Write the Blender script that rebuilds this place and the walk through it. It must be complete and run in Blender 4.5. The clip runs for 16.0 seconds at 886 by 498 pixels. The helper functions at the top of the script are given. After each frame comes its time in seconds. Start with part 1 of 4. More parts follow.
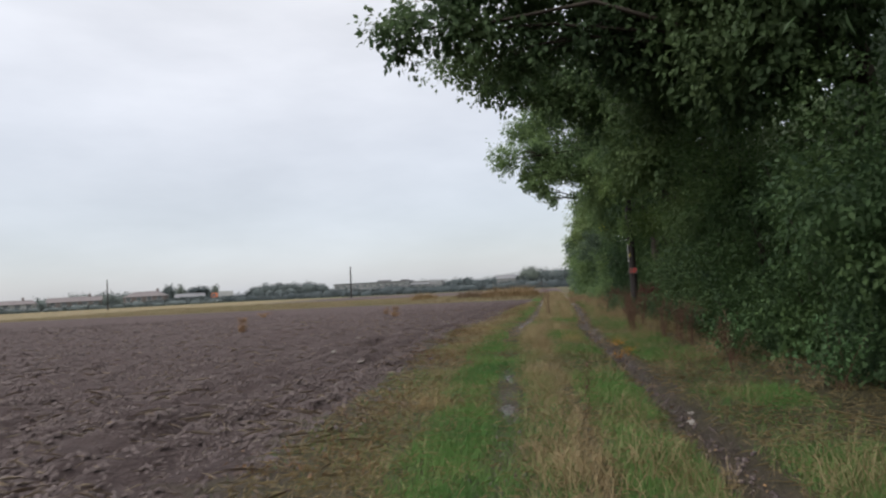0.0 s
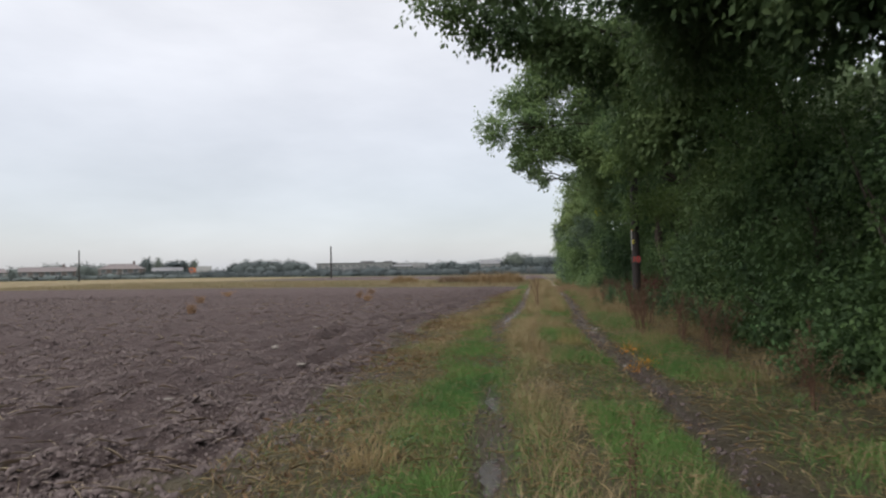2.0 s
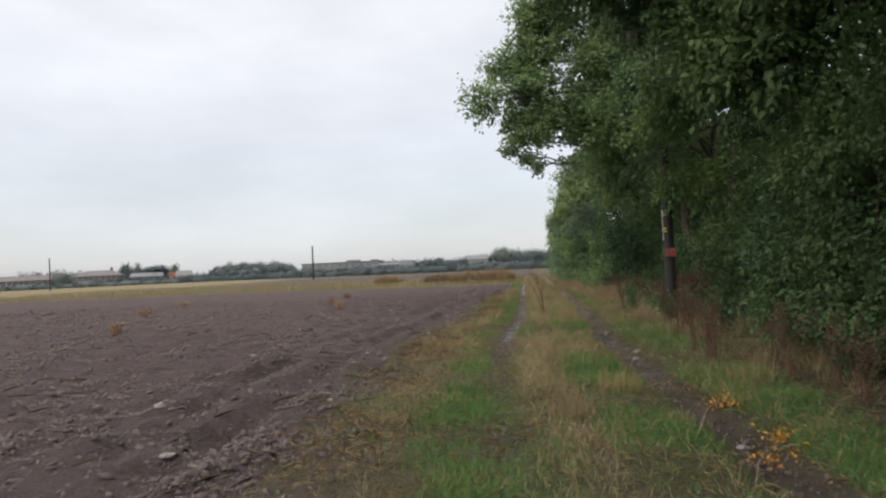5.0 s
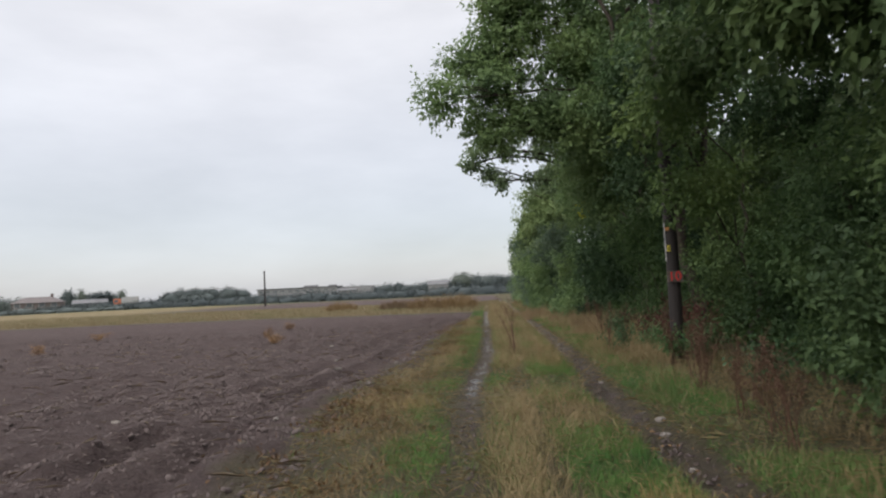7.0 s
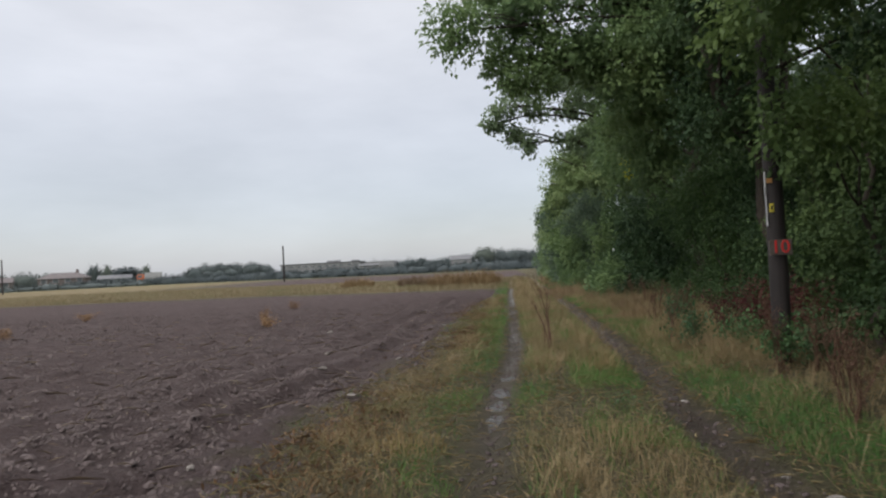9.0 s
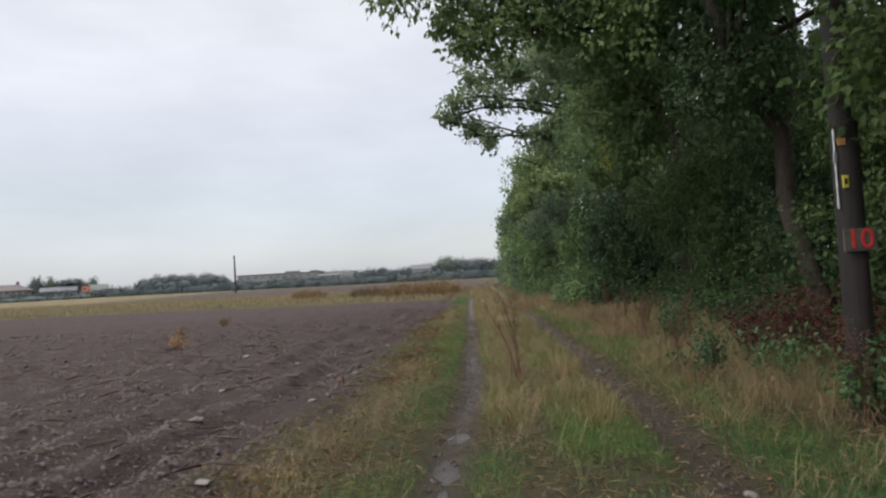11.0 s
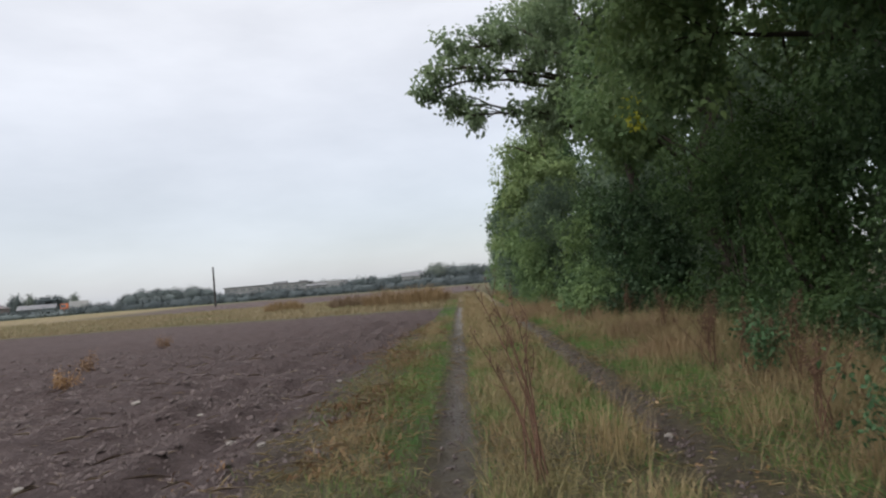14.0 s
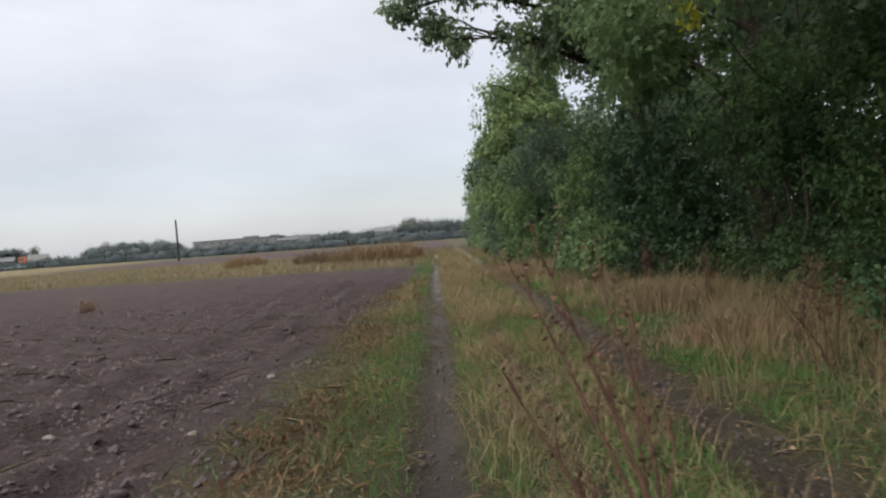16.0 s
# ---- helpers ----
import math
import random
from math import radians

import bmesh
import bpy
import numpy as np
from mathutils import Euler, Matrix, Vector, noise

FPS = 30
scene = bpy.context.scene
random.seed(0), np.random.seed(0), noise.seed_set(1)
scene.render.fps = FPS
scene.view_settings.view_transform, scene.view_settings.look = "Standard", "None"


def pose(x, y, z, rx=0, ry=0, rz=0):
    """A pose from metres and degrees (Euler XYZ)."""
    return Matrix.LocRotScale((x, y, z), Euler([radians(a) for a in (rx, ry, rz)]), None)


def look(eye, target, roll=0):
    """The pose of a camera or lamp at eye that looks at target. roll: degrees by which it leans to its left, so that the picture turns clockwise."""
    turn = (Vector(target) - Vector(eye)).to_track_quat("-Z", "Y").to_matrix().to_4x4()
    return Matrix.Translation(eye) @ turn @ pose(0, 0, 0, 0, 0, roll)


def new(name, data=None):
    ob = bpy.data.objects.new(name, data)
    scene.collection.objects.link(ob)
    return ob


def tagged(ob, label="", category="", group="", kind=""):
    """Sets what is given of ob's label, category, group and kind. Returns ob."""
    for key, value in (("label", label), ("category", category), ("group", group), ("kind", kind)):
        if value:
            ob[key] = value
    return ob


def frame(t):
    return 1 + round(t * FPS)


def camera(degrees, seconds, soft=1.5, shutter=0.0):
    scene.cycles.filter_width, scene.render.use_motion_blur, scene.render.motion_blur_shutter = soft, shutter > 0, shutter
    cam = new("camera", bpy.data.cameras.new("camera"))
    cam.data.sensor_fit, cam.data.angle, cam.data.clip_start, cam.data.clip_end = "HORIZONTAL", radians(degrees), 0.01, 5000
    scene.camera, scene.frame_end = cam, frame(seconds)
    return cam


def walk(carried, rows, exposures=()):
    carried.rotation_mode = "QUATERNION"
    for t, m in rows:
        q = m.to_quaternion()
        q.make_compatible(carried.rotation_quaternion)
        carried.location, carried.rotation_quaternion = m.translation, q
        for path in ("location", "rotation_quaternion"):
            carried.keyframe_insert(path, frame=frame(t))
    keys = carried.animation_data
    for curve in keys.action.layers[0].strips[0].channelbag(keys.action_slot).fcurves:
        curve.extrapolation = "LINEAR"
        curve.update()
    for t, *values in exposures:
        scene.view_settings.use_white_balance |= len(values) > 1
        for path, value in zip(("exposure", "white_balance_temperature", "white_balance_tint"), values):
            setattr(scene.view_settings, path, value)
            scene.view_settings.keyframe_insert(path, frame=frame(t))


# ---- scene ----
# ---- camera ----
cam = camera(69.2, 16.0, soft=2.2, shutter=0.4)
PATH = [
    (0, (0.423, 1.865, 1.403), (0.12, 3.838, 1.517), -3.05),
    (0.5, (0.391, 2.613, 1.389), (0.15, 4.593, 1.536), -2.55),
    (1, (0.313, 3.351, 1.399), (0.093, 5.337, 1.475), -1.55),
    (1.5, (0.302, 4.022, 1.423), (0.053, 6.005, 1.515), -0.85),
    (2, (0.23, 4.685, 1.421), (-0.029, 6.668, 1.481), -1.05),
    (2.5, (0.176, 5.394, 1.389), (-0.13, 7.37, 1.445), -1.65),
    (3, (0.126, 6.128, 1.343), (-0.207, 8.1, 1.382), -1.35),
    (5.5, (-0.176, 9.594, 1.571), (-0.351, 11.585, 1.625), -2.45),
    (6, (-0.193, 10.448, 1.573), (-0.319, 12.441, 1.671), -2.05),
    (6.5, (-0.175, 11.228, 1.549), (-0.257, 13.225, 1.615), -2.85),
    (7, (-0.233, 12.061, 1.578), (-0.325, 14.056, 1.698), -2.85),
    (7.5, (-0.239, 12.823, 1.575), (-0.353, 14.816, 1.7), -3.25),
    (8, (-0.216, 13.694, 1.588), (-0.347, 15.688, 1.667), -2.65),
    (8.5, (-0.256, 14.411, 1.57), (-0.412, 16.404, 1.62), -2.45),
    (9, (-0.249, 15.2, 1.58), (-0.417, 17.192, 1.626), -2.95),
    (9.5, (-0.288, 15.914, 1.57), (-0.456, 17.906, 1.623), -3.65),
    (10, (-0.243, 16.693, 1.594), (-0.349, 18.688, 1.675), -3.55),
    (12.5, (0.026, 19.965, 1.34), (-0.006, 21.964, 1.391), -3.25),
    (13, (0.048, 20.605, 1.356), (-0.01, 22.603, 1.423), -4.05),
    (13.5, (0.101, 21.321, 1.399), (0.068, 23.319, 1.472), -4.45),
    (14, (0.083, 21.983, 1.423), (0.067, 23.981, 1.511), -4.85),
    (14.5, (0.133, 22.708, 1.411), (0.137, 24.707, 1.467), -4.35),
    (15, (0.064, 23.391, 1.425), (0.104, 25.39, 1.411), -3.85),
    (15.5, (0.084, 24.1, 1.451), (0.118, 26.099, 1.416), -4.35),
    (16, (0.019, 24.851, 1.401), (0.073, 26.849, 1.344), -4.45),
]
walk(cam, [(t, look(eye, target, roll)) for t, eye, target, roll in PATH],
     [(0.0, 0.02, 6560, 10.5), (0.5, 0.0, 6560, 10.5), (1.0, 0.1, 6700, 11), (1.5, 0.06, 6600, 10.5), (2.5, 0.09, 6700, 11), (3.0, 0.03, 6700, 11), (5.5, 0.16, 6750, 10.5), (6.0, 0.0, 6700, 11), (6.5, 0.09, 6750, 10.5), (7.0, 0.05, 6700, 11), (8.5, 0.04, 6700, 11), (9.0, -0.08, 6560, 10.5),
      (9.5, -0.12, 6510, 10), (10.0, 0.02, 6580, 10.5), (12.5, 0.06, 6560, 10.5), (13.0, 0.09, 6560, 10.5), (13.5, 0.03, 6540, 10.5), (14.0, 0.07, 6540, 10.5), (14.5, 0.03, 6540, 10.5), (15.0, 0.08, 6600, 11), (15.5, 0.12, 6620, 11), (16.0, 0.06, 6620, 11)])

# ---- overcast sky and its light ----
world = bpy.data.worlds.new("overcast_sky")
scene.world = world
world.use_nodes = True
wn, wl = world.node_tree.nodes, world.node_tree.links
wn.clear()
w_out = wn.new("ShaderNodeOutputWorld")
w_add = wn.new("ShaderNodeAddShader")
w_sky = wn.new("ShaderNodeTexSky")
w_sky.sky_type, w_sky.sun_disc = "NISHITA", False
w_sky.sun_elevation, w_sky.sun_rotation = radians(38), radians(236)
w_bg1 = wn.new("ShaderNodeBackground")
w_bg1.inputs["Strength"].default_value = 0.05
w_bg2 = wn.new("ShaderNodeBackground")
w_bg2.inputs["Strength"].default_value = 1.0
w_geo = wn.new("ShaderNodeTexCoord")
w_sep = wn.new("ShaderNodeSeparateXYZ")
w_ramp = wn.new("ShaderNodeValToRGB")
# grey cloud sheet: dim at the horizon, brighter towards the zenith
els = w_ramp.color_ramp.elements
els[0].position, els[0].color = 0.0, (0.4, 0.428, 0.5, 1)
els[1].position, els[1].color = 1.0, (3.2, 3.16, 3.14, 1)
e = els.new(0.16)
e.color = (0.525, 0.53, 0.56, 1)
e = els.new(0.42)
e.color = (0.78, 0.775, 0.785, 1)
w_map = wn.new("ShaderNodeMapping")
w_map.inputs["Scale"].default_value = (1.6, 1.6, 5.0)
w_noise = wn.new("ShaderNodeTexNoise")
w_noise.inputs["Scale"].default_value = 1.7
w_noise.inputs["Detail"].default_value = 5.0
w_noise.inputs["Roughness"].default_value = 0.55
w_nr = wn.new("ShaderNodeMapRange")
w_nr.inputs["From Min"].default_value, w_nr.inputs["From Max"].default_value = 0.3, 0.72
w_nr.inputs["To Min"].default_value, w_nr.inputs["To Max"].default_value = 0.9, 1.13
w_mul = wn.new("ShaderNodeVectorMath")
w_mul.operation = "SCALE"
wl.new(w_geo.outputs["Generated"], w_sep.inputs[0])
wl.new(w_sep.outputs["Z"], w_ramp.inputs[0])
wl.new(w_geo.outputs["Generated"], w_map.inputs["Vector"])
wl.new(w_map.outputs[0], w_noise.inputs["Vector"])
wl.new(w_noise.outputs["Fac"], w_nr.inputs["Value"])
wl.new(w_ramp.outputs["Color"], w_mul.inputs[0])
wl.new(w_nr.outputs[0], w_mul.inputs["Scale"])
wl.new(w_mul.outputs[0], w_bg2.inputs["Color"])
wl.new(w_sky.outputs[0], w_bg1.inputs["Color"])
wl.new(w_bg1.outputs[0], w_add.inputs[0])
wl.new(w_bg2.outputs[0], w_add.inputs[1])
wl.new(w_add.outputs[0], w_out.inputs["Surface"])

sun_data = bpy.data.lights.new("veiled_sun", "SUN")
sun_data.energy, sun_data.angle, sun_data.color = 1.5, radians(45), (1.0, 0.97, 0.93)
sun = new("veiled_sun", sun_data)
sun.matrix_world = look((-45, -30, 42), (0, 0, 0))


# ---- materials ----
def material(name, rough=0.8, metal=0.0, spec=0.3):
    mat = bpy.data.materials.new(name)
    mat.use_nodes = True
    nt = mat.node_tree
    bsdf = nt.nodes["Principled BSDF"]
    bsdf.inputs["Roughness"].default_value = rough
    bsdf.inputs["Metallic"].default_value = metal
    bsdf.inputs["Specular IOR Level"].default_value = spec
    return mat, nt, bsdf


def noise_node(nt, scale, detail=4.0, rough=0.55, stretch=None):
    co = nt.nodes.new("ShaderNodeTexCoord")
    n = nt.nodes.new("ShaderNodeTexNoise")
    n.inputs["Scale"].default_value, n.inputs["Detail"].default_value, n.inputs["Roughness"].default_value = scale, detail, rough
    if stretch:
        mp = nt.nodes.new("ShaderNodeMapping")
        mp.inputs["Scale"].default_value = stretch
        nt.links.new(co.outputs["Object"], mp.inputs["Vector"])
        nt.links.new(mp.outputs[0], n.inputs["Vector"])
    else:
        nt.links.new(co.outputs["Object"], n.inputs["Vector"])
    return n.outputs["Fac"]


def ramp(nt, fac, stops):
    r = nt.nodes.new("ShaderNodeValToRGB")
    els = r.color_ramp.elements
    els[0].position, els[0].color = stops[0][0], (*stops[0][1], 1)
    els[1].position, els[1].color = stops[-1][0], (*stops[-1][1], 1)
    for p, c in stops[1:-1]:
        els.new(p).color = (*c, 1)
    nt.links.new(fac, r.inputs[0])
    return r.outputs["Color"]


def mix(nt, fac, a, b, how="MIX"):
    m = nt.nodes.new("ShaderNodeMix")
    m.data_type, m.blend_type = "RGBA", how
    for sock, v in ((m.inputs[0], fac), (m.inputs[6], a), (m.inputs[7], b)):
        if isinstance(v, bpy.types.NodeSocket):
            nt.links.new(v, sock)
        elif isinstance(v, (int, float)):
            sock.default_value = v
        else:
            sock.default_value = (*v, 1)
    return m.outputs[2]


def bump(nt, bsdf, height, strength=0.4, dist=0.02):
    b = nt.nodes.new("ShaderNodeBump")
    b.inputs["Strength"].default_value, b.inputs["Distance"].default_value = strength, dist
    nt.links.new(height, b.inputs["Height"])
    nt.links.new(b.outputs[0], bsdf.inputs["Normal"])


def attr(nt, name):
    a = nt.nodes.new("ShaderNodeAttribute")
    a.attribute_name = name
    return a.outputs["Fac"]


def island(nt):
    return nt.nodes.new("ShaderNodeNewGeometry").outputs["Random Per Island"]


def grainy(name, c1, c2, scale=8.0, rough=0.8, spec=0.3, fine=60.0, relief=0.4, dist=0.01, stretch=None, metal=0.0):
    """A surface that varies at two scales between two colours, with fine relief."""
    mat, nt, bsdf = material(name, rough, metal, spec)
    n1, n2 = noise_node(nt, scale, stretch=stretch), noise_node(nt, fine, 3.0, stretch=stretch)
    col = ramp(nt, n1, [(0.3, c1), (0.7, c2)])
    col = mix(nt, 0.35, col, ramp(nt, n2, [(0.3, tuple(0.5 * c for c in c1)), (0.7, c2)]))
    nt.links.new(col, bsdf.inputs["Base Color"])
    bump(nt, bsdf, n2, relief, dist)
    return mat


def leafy(name, stops, patch=0.5, rough=0.6, through_light=0.25, spec=0.15):
    """Leaves or blades: each has its own shade, and whole patches drift in colour."""
    mat, nt, bsdf = material(name, rough, 0.0, spec)
    col = ramp(nt, island(nt), [(i / (len(stops) - 1), c) for i, c in enumerate(stops)])
    n = noise_node(nt, patch, 3.0)
    col = mix(nt, 0.68, col, ramp(nt, n, [(0.34, stops[0]), (0.5, stops[len(stops) // 2]), (0.66, stops[-1])]))
    # plants differ a little from one another
    info = nt.nodes.new("ShaderNodeObjectInfo").outputs["Random"]
    col = mix(nt, 1.0, col, ramp(nt, info, [(0.0, (0.78, 0.8, 0.86)), (0.5, (1.0, 1.0, 1.0)), (1.0, (1.2, 1.18, 0.98))]), "MULTIPLY")
    nt.links.new(col, bsdf.inputs["Base Color"])
    if through_light:
        tr = nt.nodes.new("ShaderNodeBsdfTranslucent")
        nt.links.new(col, tr.inputs["Color"])
        mx = nt.nodes.new("ShaderNodeMixShader")
        mx.inputs[0].default_value = through_light
        out = nt.nodes["Material Output"]
        nt.links.new(bsdf.outputs[0], mx.inputs[1])
        nt.links.new(tr.outputs[0], mx.inputs[2])
        nt.links.new(mx.outputs[0], out.inputs["Surface"])
    return mat


def ground_material():
    mat, nt, bsdf = material("field_and_track", 0.9, 0.0, 0.1)
    big, mid, fine = noise_node(nt, 0.25, 5.0), noise_node(nt, 3.0, 5.0), noise_node(nt, 30.0, 5.0, 0.7)
    soil = ramp(nt, mid, [(0.25, (0.056, 0.04, 0.04)), (0.5, (0.094, 0.071, 0.07)), (0.75, (0.132, 0.104, 0.1))])
    soil = mix(nt, 0.5, soil, ramp(nt, fine, [(0.35, (0.03, 0.022, 0.022)), (0.58, (0.088, 0.066, 0.064)), (0.75, (0.18, 0.15, 0.13))]))
    turf = ramp(nt, mid, [(0.3, (0.065, 0.062, 0.036)), (0.55, (0.1, 0.088, 0.055)), (0.75, (0.132, 0.102, 0.07))])
    turf = mix(nt, 0.4, turf, ramp(nt, fine, [(0.32, (0.03, 0.035, 0.018)), (0.55, (0.09, 0.08, 0.048)), (0.72, (0.19, 0.165, 0.1))]))
    mud = ramp(nt, mid, [(0.3, (0.045, 0.036, 0.031)), (0.7, (0.1, 0.08, 0.066))])
    mud = mix(nt, 0.4, mud, ramp(nt, fine, [(0.3, (0.025, 0.02, 0.018)), (0.75, (0.15, 0.125, 0.1))]))
    straw = ramp(nt, big, [(0.3, (0.155, 0.124, 0.074)), (0.5, (0.175, 0.139, 0.083)), (0.7, (0.108, 0.112, 0.06))])
    crop = ramp(nt, big, [(0.35, (0.09, 0.115, 0.055)), (0.7, (0.13, 0.14, 0.075))])
    col = mix(nt, attr(nt, "soil"), turf, soil)
    col = mix(nt, attr(nt, "mud"), col, mud)
    col = mix(nt, attr(nt, "straw"), col, straw)
    col = mix(nt, attr(nt, "crop"), col, crop)
    nt.links.new(col, bsdf.inputs["Base Color"])
    # wet mud is smoother
    rr = nt.nodes.new("ShaderNodeMapRange")
    rr.inputs["To Min"].default_value, rr.inputs["To Max"].default_value = 0.9, 0.29
    nt.links.new(attr(nt, "mud"), rr.inputs["Value"])
    nt.links.new(rr.outputs[0], bsdf.inputs["Roughness"])
    rough_mix = nt.nodes.new("ShaderNodeMath")
    rough_mix.operation = "MULTIPLY_ADD"
    nt.links.new(noise_node(nt, 7.0, 5.0, 0.7), rough_mix.inputs[0])
    rough_mix.inputs[1].default_value = 2.2
    nt.links.new(fine, rough_mix.inputs[2])
    bump(nt, bsdf, rough_mix.outputs[0], 1.0, 0.1)
    return mat


M_GROUND = ground_material()
M_CLOD = grainy("damp_clod", (0.045, 0.034, 0.034), (0.11, 0.086, 0.082), 4.0, 0.85, 0.25, 45.0)
M_STONE = grainy("pale_flint", (0.12, 0.105, 0.095), (0.21, 0.19, 0.17), 9.0, 0.7, 0.3, 60.0)
M_BARK = grainy("bark", (0.026, 0.022, 0.018), (0.07, 0.058, 0.046), 6.0, 0.9, 0.2, 40.0, 0.8, 0.02, (1, 1, 0.25))
# haze and hedge shade are put into these leaf tones: dark near, pale beyond
M_LEAF_NEAR = leafy("dark_hedge_leaf", [(0.03, 0.055, 0.031), (0.042, 0.078, 0.036), (0.056, 0.1, 0.04), (0.076, 0.12, 0.044)], 0.55, 0.6, 0.4)
M_LEAF_MID = leafy("mid_hedge_leaf", [(0.044, 0.076, 0.038), (0.06, 0.102, 0.045), (0.078, 0.124, 0.048), (0.098, 0.142, 0.052)], 0.6, 0.6, 0.4)
M_LEAF_TREE_HAZE = leafy("hazed_tree_leaf", [(0.085, 0.138, 0.068), (0.112, 0.178, 0.078), (0.14, 0.21, 0.085), (0.17, 0.235, 0.09)], 0.8, 0.6, 0.45)
M_LEAF_OAK_HAZE = leafy("hazed_oak_leaf", [(0.085, 0.122, 0.085), (0.112, 0.16, 0.1), (0.142, 0.19, 0.112)], 0.8, 0.6, 0.45)
# light maple green, dulled in the colour for haze
M_LEAF_LIGHT = leafy("hazed_maple_leaf", [(0.12, 0.175, 0.08), (0.15, 0.21, 0.092), (0.19, 0.25, 0.105)], 0.6, 0.5, 0.4)
M_LEAF_YELLOW = leafy("yellowed_leaf", [(0.24, 0.28, 0.03), (0.32, 0.33, 0.04)])
M_LEAF_RED = leafy("reddened_leaf", [(0.05, 0.018, 0.018), (0.085, 0.024, 0.024), (0.055, 0.035, 0.025)])
M_LEAF_NETTLE = leafy("nettle_leaf", [(0.045, 0.095, 0.045), (0.065, 0.125, 0.055), (0.08, 0.14, 0.055)])
# skyline foliage: haze is put into the colour, a bluish grey-green
M_LEAF_HAZED = leafy("hazed_foliage", [(0.064, 0.077, 0.077), (0.075, 0.09, 0.088), (0.086, 0.1, 0.096)], 0.15, 0.8, 0.0, 0.1)
M_GRASS = leafy("green_grass", [(0.045, 0.112, 0.034), (0.066, 0.15, 0.042), (0.09, 0.178, 0.05), (0.13, 0.175, 0.062)], 0.7)
M_STRAW = leafy("dry_grass", [(0.16, 0.113, 0.056), (0.228, 0.165, 0.08), (0.29, 0.222, 0.12), (0.165, 0.155, 0.068)], 0.6, 0.7, 0.2, 0.2)
M_STEM = grainy("dead_stem", (0.062, 0.034, 0.024), (0.14, 0.08, 0.053), 20.0, 0.8, 0.2, 90.0)
M_LITTER = leafy("stubble", [(0.09, 0.065, 0.05), (0.17, 0.13, 0.1), (0.33, 0.29, 0.24)], 0.8, 0.8, 0.0, 0.2)


# ---- mesh helpers ----
rng = np.random.default_rng(7)
TABLE = rng.random((256, 256))


def vnoise(x, y, scale=1.0, off=0):
    """Smooth value noise in 0..1."""
    x, y = np.asarray(x) * scale + off * 17.3, np.asarray(y) * scale + off * 9.1
    xi, yi = np.floor(x).astype(int), np.floor(y).astype(int)
    fx, fy = x - xi, y - yi
    fx, fy = fx * fx * (3 - 2 * fx), fy * fy * (3 - 2 * fy)
    a, b = TABLE[xi % 256, yi % 256], TABLE[(xi + 1) % 256, yi % 256]
    c, d = TABLE[xi % 256, (yi + 1) % 256], TABLE[(xi + 1) % 256, (yi + 1) % 256]
    return (a * (1 - fx) + b * fx) * (1 - fy) + (c * (1 - fx) + d * fx) * fy


def fbm(x, y, scale, off=0, octaves=3):
    s, amp, tot = 0, 1.0, 0.0
    for i in range(octaves):
        s, tot = s + amp * vnoise(x, y, scale * 2 ** i, off + i), tot + amp
        amp *= 0.5
    return s / tot


def mesh_of(name, V, F, mat, smooth=False):
    """A mesh from arrays of points and of equal-sided faces."""
    V, F = np.ascontiguousarray(V, dtype=np.float32), np.ascontiguousarray(F, dtype=np.int32)
    me = bpy.data.meshes.new(name)
    me.vertices.add(len(V))
    me.vertices.foreach_set("co", V.ravel())
    me.loops.add(F.size)
    me.loops.foreach_set("vertex_index", F.ravel())
    me.polygons.add(len(F))
    me.polygons.foreach_set("loop_start", np.arange(0, F.size, F.shape[1], dtype=np.int32))
    me.update(calc_edges=True)
    if smooth:
        me.polygons.foreach_set("use_smooth", np.ones(len(F), dtype=bool))
    if mat:
        me.materials.append(mat)
    return me


def part(name, data, mat, parent, label=""):
    """One mesh object, under a thing or a part."""
    if isinstance(data, bmesh.types.BMesh):
        me = bpy.data.meshes.new(name)
        data.to_mesh(me)
        data.free()
        me.materials.append(mat)
        data = me
    ob = new(name, data)
    ob.parent = parent
    return tagged(ob, label)


def thing(name, at, label, category, group="", kind=""):
    ob = new(name)
    ob.location = at
    ob.empty_display_size = 0.2
    return tagged(ob, label, category, group, kind)


def tube(points, radii, sides=7):
    """Points and quads of a tapering tube along a line."""
    P, n = np.array(points, float), len(points)
    V, F = [], []
    for i in range(n):
        d = P[min(i + 1, n - 1)] - P[max(i - 1, 0)]
        d /= np.linalg.norm(d) + 1e-9
        u = np.cross(d, (0.3, 0.9, 0.1) if abs(d[2]) > 0.7 else (0, 0, 1.0))
        u /= np.linalg.norm(u)
        w = np.cross(d, u)
        for k in range(sides):
            a = 2 * math.pi * k / sides
            V.append(P[i] + radii[i] * (math.cos(a) * u + math.sin(a) * w))
        if i:
            for k in range(sides):
                k2 = (k + 1) % sides
                F.append((len(V) - 2 * sides + k, len(V) - 2 * sides + k2, len(V) - sides + k2, len(V) - sides + k))
    return np.array(V), np.array(F)


def joined(pieces):
    Vs, Fs, n = [], [], 0
    for V, F in pieces:
        Vs.append(V)
        Fs.append(F + n)
        n += len(V)
    return np.concatenate(Vs), np.concatenate(Fs)


def unit(a):
    return a / (np.linalg.norm(a, axis=-1, keepdims=True) + 1e-9)


